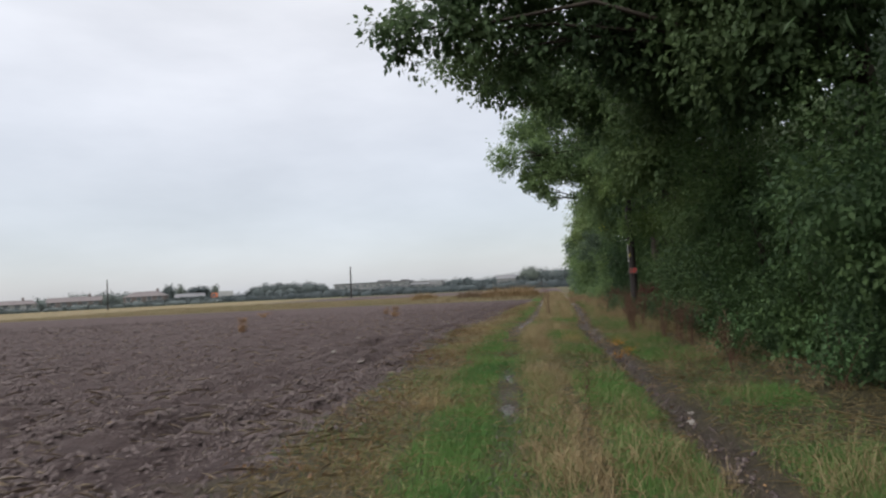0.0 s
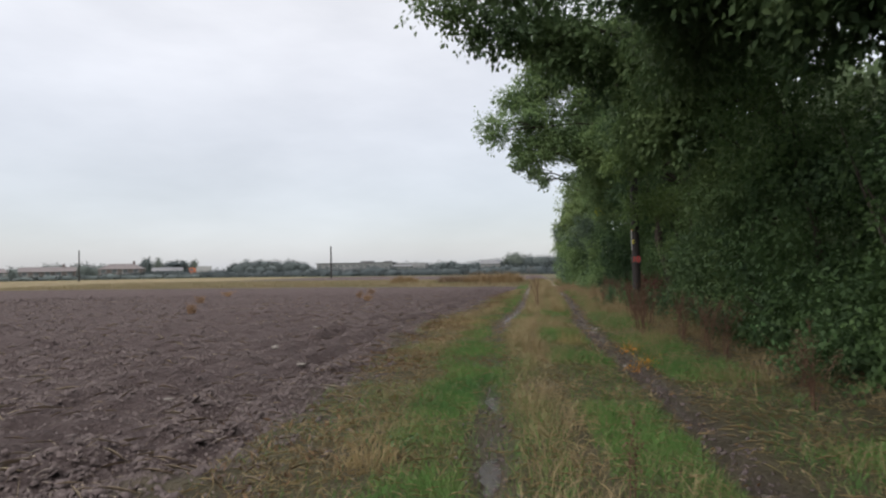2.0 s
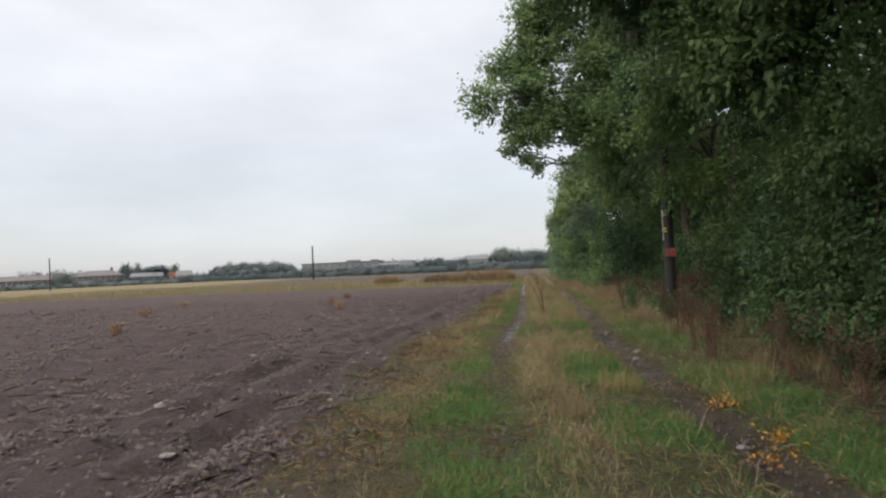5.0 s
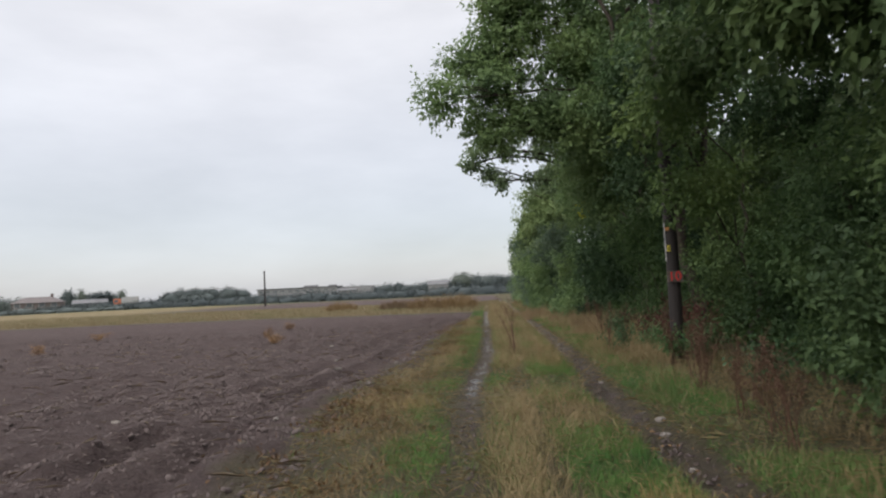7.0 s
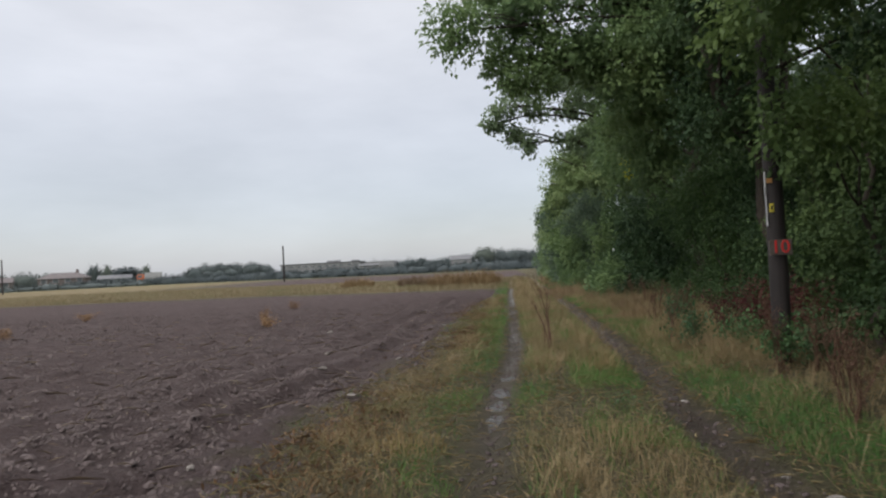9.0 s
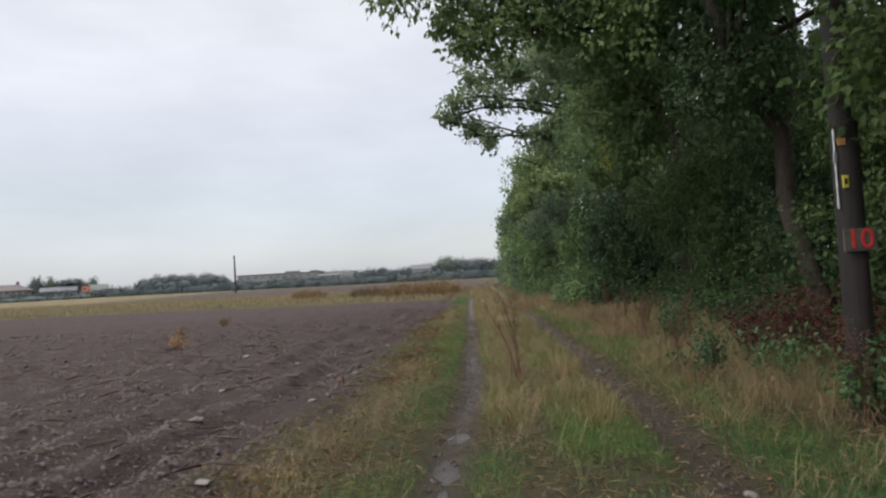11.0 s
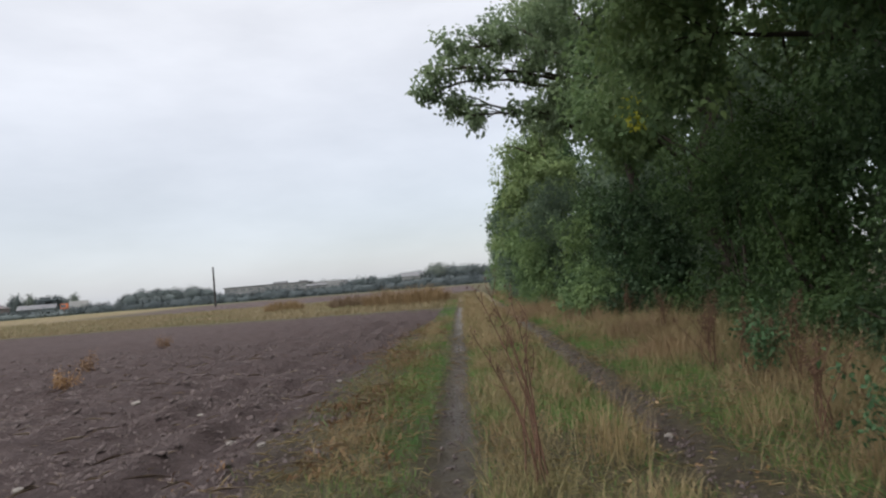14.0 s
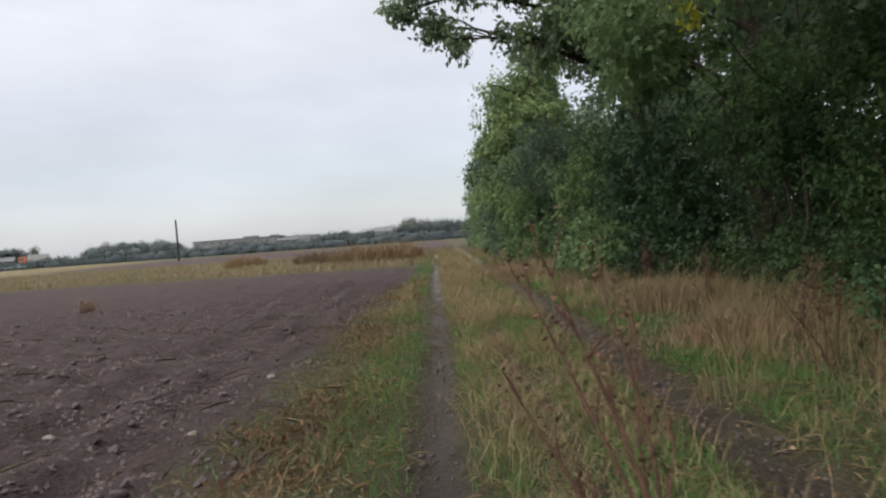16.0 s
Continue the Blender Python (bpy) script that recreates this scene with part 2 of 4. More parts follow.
def leaves(P, D, L, W, r, facing=None):
    """Folded diamond leaves: two triangles each, hinged on the midrib."""
    n = len(P)
    up = unit(np.array([0, 0, 1.0]) + r.normal(0, 0.55, (n, 3))) if facing is None else facing
    S = unit(np.cross(D, up))
    N = np.cross(S, D)
    L, W = L[:, None], W[:, None]
    V = np.empty((n, 4, 3))
    V[:, 0] = P
    V[:, 1] = P + D * 0.45 * L + S * W * 0.5 + N * W * 0.15
    V[:, 2] = P + D * L - np.array([0, 0, 0.12]) * L
    V[:, 3] = P + D * 0.45 * L - S * W * 0.5 + N * W * 0.15
    i = np.arange(n)[:, None] * 4
    F = np.concatenate([i + np.array([[0, 1, 2]]), i + np.array([[0, 2, 3]])])
    return V.reshape(-1, 3), F


def tufted(clumps, r, n=6):
    """Breaks each clump up into a core and tufts of uneven size round it, so that the outline is ragged."""
    out = []
    for x, y, z, rx, ry, rz in clumps:
        if rx < 0.4:
            out.append((x, y, z, rx, ry, rz))
            continue
        out.append((x, y, z, rx * 0.6, ry * 0.6, rz * 0.6))
        for d in unit(r.normal(0, 1, (n, 3))):
            k = r.uniform(0.26, 0.5)
            f = 0.98 - k * 0.75
            out.append((x + d[0] * rx * f, y + d[1] * ry * f, z + d[2] * rz * f, rx * k, ry * k, rz * k * 0.85))
    return out


def foliage(clumps, leaf, cover, r, per=12, spray=0.45, droop=0.25, floor_z=0.05):
    """Leafy sprays over the shells of ellipsoid clumps (x, y, z, rx, ry, rz)."""
    Ps, Ds, Ns = [], [], []
    for x, y, z, rx, ry, rz in clumps:
        area = 4 * math.pi * ((rx * ry) ** 1.6 / 3 + (rx * rz) ** 1.6 / 3 + (ry * rz) ** 1.6 / 3) ** (1 / 1.6)
        n = max(6, int(area * cover / (0.28 * leaf * leaf * per)))
        d = unit(r.normal(0, 1, (n, 3)))
        rho = 1.02 - 0.5 * r.random(n) ** 2.2
        # lumps and hollows in the outline
        lump = 0.7 + 0.6 * vnoise(d[:, 0] * 2.2 + d[:, 2] * 1.3 + x, d[:, 1] * 2.2 + d[:, 2] * 1.7 + y, 1.0, 3)
        base = np.array([x, y, z]) + d * np.array([rx, ry, rz]) * (rho * lump)[:, None]
        ax = unit(d + r.normal(0, 0.5, (n, 3)) - np.array([0, 0, droop]))
        s = np.tile(np.linspace(0.0, 1.0, per), (n, 1)) * spray * (0.5 + r.random((n, 1)))
        P = base[:, None, :] + ax[:, None, :] * s[..., None] + r.normal(0, leaf * 0.55, (n, per, 3))
        D = unit(ax[:, None, :] * 0.6 + r.normal(0, 0.7, (n, per, 3)) - np.array([0, 0, 0.3]))
        Ps.append(P.reshape(-1, 3))
        Ds.append(D.reshape(-1, 3))
        # leaves turn their faces outwards and up to the light
        N = d[:, None, :] * 0.75 + np.array([0, 0, 0.55]) + r.normal(0, 0.3, (n, per, 3))
        Ns.append(unit(N).reshape(-1, 3))
    P, D, N = np.concatenate(Ps), np.concatenate(Ds), np.concatenate(Ns)
    ok = P[:, 2] > floor_z
    P, D, N = P[ok], D[ok], N[ok]
    L = leaf * (0.65 + 0.7 * r.random(len(P)))
    return leaves(P, D, L, L * (0.5 + 0.2 * r.random(len(P))), r, N)


# ---- the plan: lines along the track ----
def line(pairs):
    ys, xs = zip(*pairs)
    return lambda y: np.interp(y, ys, xs)


rut_left = line([(-10, 0.1), (8, 0.0), (12, -0.2), (17, -0.4), (22, -0.38), (26, -0.05), (33, 0.1), (45, 0.3), (60, 0.6)])
rut_right = line([(-10, 1.7), (12, 1.72), (17, 1.52), (21, 1.5), (25, 1.72), (32, 1.9), (45, 2.0), (60, 2.2)])
plough_edge = line([(-10, -1.7), (8, -1.8), (15, -2.0), (18, -2.1), (22, -2.3), (26, -1.6), (32, -1.3), (40, -0.8), (49, 0.1), (60, 0.6)])
hedge_face = line([(-10, 3.9), (10, 3.8), (20, 3.7), (25, 4.3), (33, 4.7), (40, 4.0), (50, 2.8), (60, 3.4), (80, 3.9)])


def field_end(x):
    """How far the ploughed land reaches."""
    return 51.5 + 0.33 * np.clip(-x, -0.5, 20) + 0.12 * np.clip(-x - 20, 0, 400)


def masks(x, y):
    wob = (fbm(x, y, 0.6, 5) - 0.5)
    fine = (fbm(x, y, 2.6, 11) - 0.5)
    soil = np.clip((plough_edge(y) - x + 0.35 + wob * 0.9 + fine * 1.6) / 0.9, 0, 1)
    end = field_end(x) + wob * 2
    soil = soil * np.clip((end - y) / 0.8, 0, 1)
    wl_ = 0.16 + 0.05 * (y > 19) + 0.14 * (fbm(x * 0.3, y, 0.7, 21) - 0.45)
    wr_ = 0.21 + 0.2 * (fbm(x * 0.3, y, 0.7, 27) - 0.45)
    dl, dr = np.abs(x - rut_left(y) + fine * 0.15), np.abs(x - rut_right(y) + fine * 0.2)
    overgrown = np.clip((y - 12.0) / 0.6, 0, 1) * np.clip((20.6 - y) / 2.0, 0, 1) + 0.7 * np.clip((9.0 - y) / 0.6, 0, 1)
    mud = np.maximum(np.clip((wl_ + 0.04 - dl) / 0.18, 0, 1) * (1 - 0.85 * overgrown), np.clip((wr_ + 0.04 - dr) / 0.18, 0, 1))
    mud = mud * (y < 62) * np.clip(0.55 + 1.6 * (fbm(x, y, 0.9, 83) - 0.32), 0.4, 1)
    beyond = y - end
    wide = 24 + np.clip(-0.15 * x, 0, 5) + np.clip(-0.6 * (x + 30), 0, 50)
    straw = np.clip(beyond / 2.5 + wob, 0, 1) * np.clip((np.where(x < -43, 400, wide) + wob * 8 - beyond) / 4, 0, 1) * (x < 2.5)
    soil2 = np.clip((beyond - wide - wob * 8) / 4, 0, 1) * np.clip((120 - 0.5 * x - y) / 8, 0, 1) * (x < 2.5) * np.clip((x + 48) / 10, 0, 1)
    soil = np.maximum(soil, soil2)
    crop = np.clip((y - 120 + 0.5 * np.maximum(x, -70)) / 8, 0, 1) * (x < 400)
    return soil, mud, straw, crop, soil2


def ground_z(x, y):
    x, y = np.asarray(x, float), np.asarray(y, float)
    soil, mud, straw, crop, soil2 = masks(x, y)
    near = np.clip((130 - np.abs(y)) / 60, 0, 1) * np.clip((60 - np.abs(x)) / 40, 0, 1)
    z = 0.05 * (fbm(x, y, 0.4, 31) - 0.5) + 0.05 * (fbm(x, y, 1.6, 37) - 0.5)
    z = z * (1 - 0.88 * np.clip(mud * 1.5, 0, 1)) - 0.065 * mud
    z = z + 0.05 * np.exp(-((x - 0.5 * (rut_left(y) + rut_right(y))) / 0.5) ** 2)
    rough = 0.2 * (fbm(x, y, 2.3, 41, 4) - 0.5) + 0.025 * np.sin((x + 1.1 * fbm(x, y, 0.5, 3)) * 2 * math.pi / 0.8)
    rough = rough * (0.6 + 0.8 * fbm(x, y, 0.25, 47))
    # deep plough furrows along the headland
    lane = plough_edge(y) - 0.55 - x + 0.3 * (fbm(x, y, 0.7, 53) - 0.5)
    rough = rough - 0.06 * np.clip(np.sin(lane * 2 * math.pi / 0.95 - 1.2), -0.5, 1) * np.clip(lane / 0.4, 0, 1) * np.clip((2.9 - lane) / 1.4, 0, 1) * (0.5 + fbm(x, y, 1.1, 57))
    z = z + soil * (1 - soil2) * (rough - 0.03)
    z = z + 0.1 * np.clip((x - 2.6) / 1.6, 0, 1)
    return z * near


def build_ground():
    far = np.array([1.2, 2.6, 4.3, 6.5, 9, 12.5, 17, 23, 31, 42, 56, 75, 100, 140, 200, 300, 450, 700, 1100, 1800, 3000])
    xs = np.concatenate([-10 - far[::-1], np.arange(-10, -7, 0.2), np.arange(-7, 4.6, 0.1), 4.6 + far])
    ys = np.concatenate([-far[::-1], np.arange(0, 5, 0.4), np.arange(5, 46, 0.1), np.arange(46, 75, 0.5), 75 + far])
    X, Y = np.meshgrid(xs, ys)
    Z = ground_z(X, Y)
    nx, ny = len(xs), len(ys)
    i = (np.arange(ny - 1)[:, None] * nx + np.arange(nx - 1)[None, :]).ravel()
    F = np.stack([i, i + 1, i + nx + 1, i + nx], axis=1)
    me = mesh_of("ground", np.stack([X.ravel(), Y.ravel(), Z.ravel()], 1), F, M_GROUND, True)
    for key, v in zip(("soil", "mud", "straw", "crop"), masks(X.ravel(), Y.ravel())):
        me.attributes.new(key, "FLOAT", "POINT").data.foreach_set("value", v.astype(np.float32))
    ob = new("ground", me)
    return tagged(ob, "damp ploughed field and grassy farm track with wheel ruts", "ground", kind="structure")


build_ground()


# ---- hedgerow: trees and shrubs ----
def limb_line(a, b, r, sag=0.12, n=6):
    a, b = np.array(a, float), np.array(b, float)
    t = np.linspace(0, 1, n)[:, None]
    p = a + (b - a) * t
    p[:, 2] += np.sin(t[:, 0] * math.pi) * np.linalg.norm(b - a) * sag
    p[1:-1] += r.normal(0, 0.06, (n - 2, 3)) * np.linalg.norm(b - a) * 0.25
    return p


def tree(name, label, x, y, height, clumps, leaf_mat, leaf, cover, seed, trunk_r=0.17, lean=(0, 0), group="trees in the hedgerow", per=12, spray=0.5, droop=0.25):
    r = np.random.default_rng(seed)
    z0 = float(ground_z(x, y)) - 0.1
    top = (x + lean[0], y + lean[1], height * 0.8)
    root = thing(name, (x, y, z0), label, "tree", group)
    loc = np.array([x, y, z0])
    tp = limb_line((x, y, z0), top, r, 0.0, 9)
    tr = np.linspace(1, 0.25, 9) * trunk_r
    tr[0] *= 1.5
    V, F = tube(tp - loc, tr, 9)
    part("trunk", mesh_of("trunk", V, F, M_BARK, True), M_BARK, root)
    for c in clumps:
        c = np.array(c)
        s = tp[np.argmin(np.abs(tp[:, 2] - max(c[2] - 1.2, 1.0)))]
        lp = limb_line(s, c[:3], r, 0.08, 6)
        pieces = [tube(lp - loc, np.linspace(1, 0.25, 6) * trunk_r * 0.36, 5)]
        for _ in range(4):
            q = c[:3] + unit(r.normal(0, 1, 3)) * c[3:] * 0.8
            pieces.append(tube(limb_line(lp[4], q, r, 0.05, 4) - loc, np.linspace(1, 0.3, 4) * trunk_r * 0.1, 4))
        V, F = joined(pieces)
        part("limb", mesh_of("limb", V, F, M_BARK, True), M_BARK, root)
    V, F = foliage(tufted(clumps, r), leaf, cover * 0.85, r, per, spray * 0.8, droop)
    part("crown", mesh_of("crown", V - loc, F, leaf_mat), leaf_mat, root)
    return root


def ball(x, y, z, r, f=0.85):
    return (x, y, z, r, r, r * f)


def upper(x, y, seed, n=6, zlo=4.6, zhi=10.5, r0=1.5):
    """Clumps that fill the upper crown over the hedge."""
    q = np.random.default_rng(seed)
    return [ball(x + q.uniform(-1.3, 1.6), y + q.uniform(-2.2, 2.2), zlo + (zhi - zlo) * (i + 0.5) / n, r0 * q.uniform(0.8, 1.15)) for i in range(n)]


ASH = "green ash tree leaning out over the grassy track"
OAK = "dark green oak tree reaching over the track"
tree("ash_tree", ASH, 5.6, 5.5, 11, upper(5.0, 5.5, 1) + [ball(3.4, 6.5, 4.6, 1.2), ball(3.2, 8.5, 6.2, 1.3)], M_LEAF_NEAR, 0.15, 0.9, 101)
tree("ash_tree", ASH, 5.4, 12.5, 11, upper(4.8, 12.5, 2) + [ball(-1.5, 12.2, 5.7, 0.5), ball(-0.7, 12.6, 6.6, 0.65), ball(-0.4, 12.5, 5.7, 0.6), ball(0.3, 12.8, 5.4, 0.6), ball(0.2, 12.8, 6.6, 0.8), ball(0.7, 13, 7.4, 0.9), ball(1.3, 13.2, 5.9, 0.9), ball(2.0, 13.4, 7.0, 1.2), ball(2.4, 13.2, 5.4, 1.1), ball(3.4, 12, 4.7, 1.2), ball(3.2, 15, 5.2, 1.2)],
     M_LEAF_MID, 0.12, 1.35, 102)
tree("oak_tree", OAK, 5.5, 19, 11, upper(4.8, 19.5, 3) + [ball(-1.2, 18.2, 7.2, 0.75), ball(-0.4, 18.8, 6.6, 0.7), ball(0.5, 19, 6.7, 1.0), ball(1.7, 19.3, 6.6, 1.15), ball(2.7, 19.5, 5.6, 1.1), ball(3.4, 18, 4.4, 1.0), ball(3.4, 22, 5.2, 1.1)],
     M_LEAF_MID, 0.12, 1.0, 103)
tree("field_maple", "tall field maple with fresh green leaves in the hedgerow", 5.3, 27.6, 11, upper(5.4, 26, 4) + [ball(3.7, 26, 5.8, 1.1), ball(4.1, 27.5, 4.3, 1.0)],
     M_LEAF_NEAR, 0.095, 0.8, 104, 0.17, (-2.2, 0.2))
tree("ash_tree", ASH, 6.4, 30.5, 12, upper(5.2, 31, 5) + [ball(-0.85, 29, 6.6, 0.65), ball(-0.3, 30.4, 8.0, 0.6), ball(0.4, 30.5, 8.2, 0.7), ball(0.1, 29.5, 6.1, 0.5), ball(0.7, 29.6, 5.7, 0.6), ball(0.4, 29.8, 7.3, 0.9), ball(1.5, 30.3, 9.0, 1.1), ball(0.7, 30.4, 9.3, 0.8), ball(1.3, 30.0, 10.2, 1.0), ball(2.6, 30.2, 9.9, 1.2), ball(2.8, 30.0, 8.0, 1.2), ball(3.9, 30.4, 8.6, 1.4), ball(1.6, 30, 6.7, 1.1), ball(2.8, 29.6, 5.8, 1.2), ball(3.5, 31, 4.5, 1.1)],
     M_LEAF_TREE_HAZE, 0.11, 1.15, 105)
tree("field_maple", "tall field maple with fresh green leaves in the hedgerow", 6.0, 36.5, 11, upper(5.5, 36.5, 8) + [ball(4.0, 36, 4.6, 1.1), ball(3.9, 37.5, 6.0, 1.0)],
     M_LEAF_TREE_HAZE, 0.14, 0.9, 108)
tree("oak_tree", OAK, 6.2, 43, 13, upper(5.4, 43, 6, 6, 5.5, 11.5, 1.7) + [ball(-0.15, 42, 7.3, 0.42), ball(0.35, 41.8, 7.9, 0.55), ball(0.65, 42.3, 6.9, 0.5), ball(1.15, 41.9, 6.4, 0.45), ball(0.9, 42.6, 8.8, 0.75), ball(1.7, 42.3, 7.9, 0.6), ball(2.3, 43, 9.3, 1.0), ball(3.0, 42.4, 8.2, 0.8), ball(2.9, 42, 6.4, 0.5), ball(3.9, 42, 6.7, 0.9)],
     M_LEAF_OAK_HAZE, 0.17, 0.78, 106, 0.24, per=9, spray=0.32)
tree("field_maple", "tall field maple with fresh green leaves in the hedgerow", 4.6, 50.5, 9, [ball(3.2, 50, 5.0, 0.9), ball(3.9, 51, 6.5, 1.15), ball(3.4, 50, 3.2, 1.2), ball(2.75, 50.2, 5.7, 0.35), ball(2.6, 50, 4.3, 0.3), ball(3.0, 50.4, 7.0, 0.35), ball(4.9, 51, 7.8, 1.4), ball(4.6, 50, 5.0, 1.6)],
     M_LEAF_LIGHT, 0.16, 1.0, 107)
for k, (ty, tm) in enumerate([(57, M_LEAF_NEAR), (64, M_LEAF_NEAR), (72, M_LEAF_NEAR), (-2, M_LEAF_TREE_HAZE)]):
    tree("hedge_tree", "broad dark green hedge tree", 6.0, ty, 9, upper(5.6, ty, 20 + k, 6, 3.5, 8.5, 1.8), tm, 0.22, 1.0, 110 + k)
# trees added further back close the view and block light through the hedge
for k, ty in enumerate((0, 9, 16, 25, 33, 41, 50, 60)):
    tree("hedge_tree", "broad dark green hedge tree", 9.0, ty, 6, [(9 + 0.5 * (j % 2), ty + (j % 3 - 1) * 2.4, 1.4 + j * 1.25, 1.7, 2.8, 1.5) for j in range(7 if ty < 20 else 5)], M_LEAF_OAK_HAZE, 0.34, 1.0, 130 + k, per=8, spray=0.9)


def shrub(x, y, seed, leaf, cover, mat, label, name="hawthorn_shrub", tall=3.8, group="shrubs of the hedge"):
    r = np.random.default_rng(seed)
    z0 = float(ground_z(x, y)) - 0.05
    root = thing(name, (x, y, z0), label, "shrub", group)
    loc = np.array([x, y, z0])
    cl = [(x - 0.5 + r.uniform(-0.25, 0.25), y + dy, 0.42, 0.7, 0.85, 0.55) for dy in (-0.9, 0.0, 0.9)]
    z = 0.75
    while z < tall:
        rad = r.uniform(0.7, 1.4)
        cl.append((x + r.uniform(-0.45, 0.55) - 0.1 * z + (0.95 - rad) * 0.4, y + r.uniform(-0.7, 0.7), z, rad, rad * 1.15, rad * 0.85))
        z += rad * 0.85
    for c in cl:
        for _ in range(2):
            V, F = tube(limb_line((x + r.uniform(-0.2, 0.5), y + r.uniform(-0.3, 0.3), z0), np.array(c[:3]) + r.normal(0, 0.3, 3), r, 0.02, 5) - loc, np.linspace(0.035, 0.008, 5), 5)
            part("stem", mesh_of("stem", V, F, M_BARK, True), M_BARK, root)
    V, F = foliage(tufted(cl, r), leaf, cover * 0.85, r, 11, 0.3, 0.15)
    part("foliage", mesh_of("foliage", V - loc, F, mat), mat, root)
    return root


y, k = -5.0, 0
q = np.random.default_rng(55)
while y < 79:
    leaf = 0.077 if 8 < y < 36 else (0.115 if y < 46 else 0.17)
    light = k % 5 == 3
    # from 40 on the shrubs take the haze-lightened leaf tones
    shrub(float(hedge_face(y)) + 1.1 + q.uniform(-0.15, 0.25) + (0.8 if 20.5 < y < 26.5 else 0.0), y, 300 + k, leaf, 0.53, M_LEAF_LIGHT if (light and y > 47) else (M_LEAF_MID if k % 3 == 0 and 14 < y < 30 else M_LEAF_NEAR) if y < 40 else (M_LEAF_TREE_HAZE, M_LEAF_OAK_HAZE)[k % 2],
          "dense dark green hawthorn shrub in the hedge bottom", tall=q.uniform(3.2, 4.3))
    y += q.uniform(2.3, 3.0)
    k += 1


shrub(3.9, 45.6, 390, 0.12, 0.8, M_LEAF_TREE_HAZE, "bright green young maple bush at the hedge foot", "maple_bush", 2.0)
shrub(4.4, 39.5, 391, 0.12, 0.8, M_LEAF_TREE_HAZE, "bright green young maple bush at the hedge foot", "maple_bush", 1.7)


# ---- wooden pole with a number plate ----
def text_mesh(body, size, depth):
    cu = bpy.data.curves.new("digits", "FONT")
    cu.body, cu.size, cu.extrude, cu.align_x, cu.align_y = body, size, depth, "CENTER", "CENTER"
    ob = new("digits_source", cu)
    me = bpy.data.meshes.new_from_object(ob.evaluated_get(bpy.context.evaluated_depsgraph_get()))
    bpy.data.objects.remove(ob)
    return me


def box_bm(cx, cy, cz, sx, sy, sz, bev=0.0):
    bm = bmesh.new()
    bmesh.ops.create_cube(bm, size=1.0, matrix=Matrix.Translation((cx, cy, cz)) @ Matrix.Diagonal((sx, sy, sz, 1)))
    if bev:
        bmesh.ops.bevel(bm, geom=bm.edges[:], offset=bev, segments=2, affect="EDGES")
    return bm


M_POLE = grainy("creosoted_wood", (0.012, 0.01, 0.01), (0.034, 0.028, 0.027), 5.0, 0.75, 0.3, 30.0, 0.6, 0.01, (1, 1, 0.08))
M_PLATE = grainy("weathered_plate", (0.07, 0.06, 0.055), (0.14, 0.115, 0.1), 12.0, 0.5, 0.4)
M_RED = grainy("red_paint", (0.5, 0.03, 0.03), (0.65, 0.05, 0.045), 15.0, 0.5)
M_YELLOW = grainy("yellow_tag", (0.6, 0.5, 0.05), (0.7, 0.6, 0.1), 15.0, 0.5)
M_BLACK = grainy("black_print", (0.02, 0.02, 0.02), (0.04, 0.04, 0.04), 15.0, 0.5)
M_GALV = grainy("galvanised_steel", (0.4, 0.4, 0.41), (0.6, 0.6, 0.6), 15.0, 0.45, metal=0.8)
M_ORANGE = grainy("orange_tape", (0.45, 0.22, 0.08), (0.55, 0.3, 0.12), 15.0, 0.6)


def utility_pole(x, y):
    root = thing("utility_pole", (x, y, 0.1), "dark creosoted wooden utility pole with red-numbered plate", "pole")
    V, F = tube([(0.01 * math.sin(z), 0, z) for z in np.linspace(0, 8.5, 14)], np.linspace(0.118, 0.09, 14), 20)
    part("post", mesh_of("post", V, F, M_POLE, True), M_POLE, root)
    V, F = tube([(-0.112, -0.05, z) for z in np.linspace(1.75, 2.45, 5)], [0.011] * 5, 8)
    part("conduit", mesh_of("conduit", V, F, M_GALV, True), M_GALV, root, "thin galvanised steel cable guard")
    plate = part("number_plate", box_bm(-0.005, -0.135, 1.47, 0.28, 0.02, 0.2, 0.004), M_PLATE, root, "weathered plate with red digits")
    dm = text_mesh("10", 0.235, 0.003)
    dm.transform(Matrix.Translation((-0.01, -0.15, 1.47)) @ Euler((radians(90), 0, 0)).to_matrix().to_4x4())
    dm.materials.append(M_RED)
    part("digits", dm, M_RED, plate, "red digits 10")
    tag = part("tag", box_bm(-0.075, -0.11, 1.98, 0.05, 0.012, 0.11, 0.002), M_YELLOW, root, "small yellow warning tag")
    tag.rotation_euler = (0, 0, 0)
    part("tag_print", box_bm(-0.075, -0.118, 1.98, 0.028, 0.004, 0.05), M_BLACK, tag, "black printed mark")
    part("tape", box_bm(-0.08, -0.1, 2.33, 0.07, 0.014, 0.06, 0.002), M_ORANGE, root, "faded orange label")
    part("clip", box_bm(-0.116, -0.058, 2.2, 0.03, 0.02, 0.09, 0.003), M_GALV, root, "pale metal clip")
    return root


utility_pole(3.35, 23.85)


def far_pole(x, y, h):
    root = thing("utility_pole", (x, y, 0), "plain slim wooden utility pole beyond the field", "pole", "poles beyond the field")
    V, F = tube([(0, 0, z) for z in np.linspace(-0.2, h, 6)], np.linspace(0.15, 0.11, 6), 10)
    part("post", mesh_of("post", V, F, M_POLE, True), M_POLE, root)
    part("cap", box_bm(0, 0, h + 0.02, 0.2, 0.2, 0.05, 0.01), M_GALV, root)
    return root


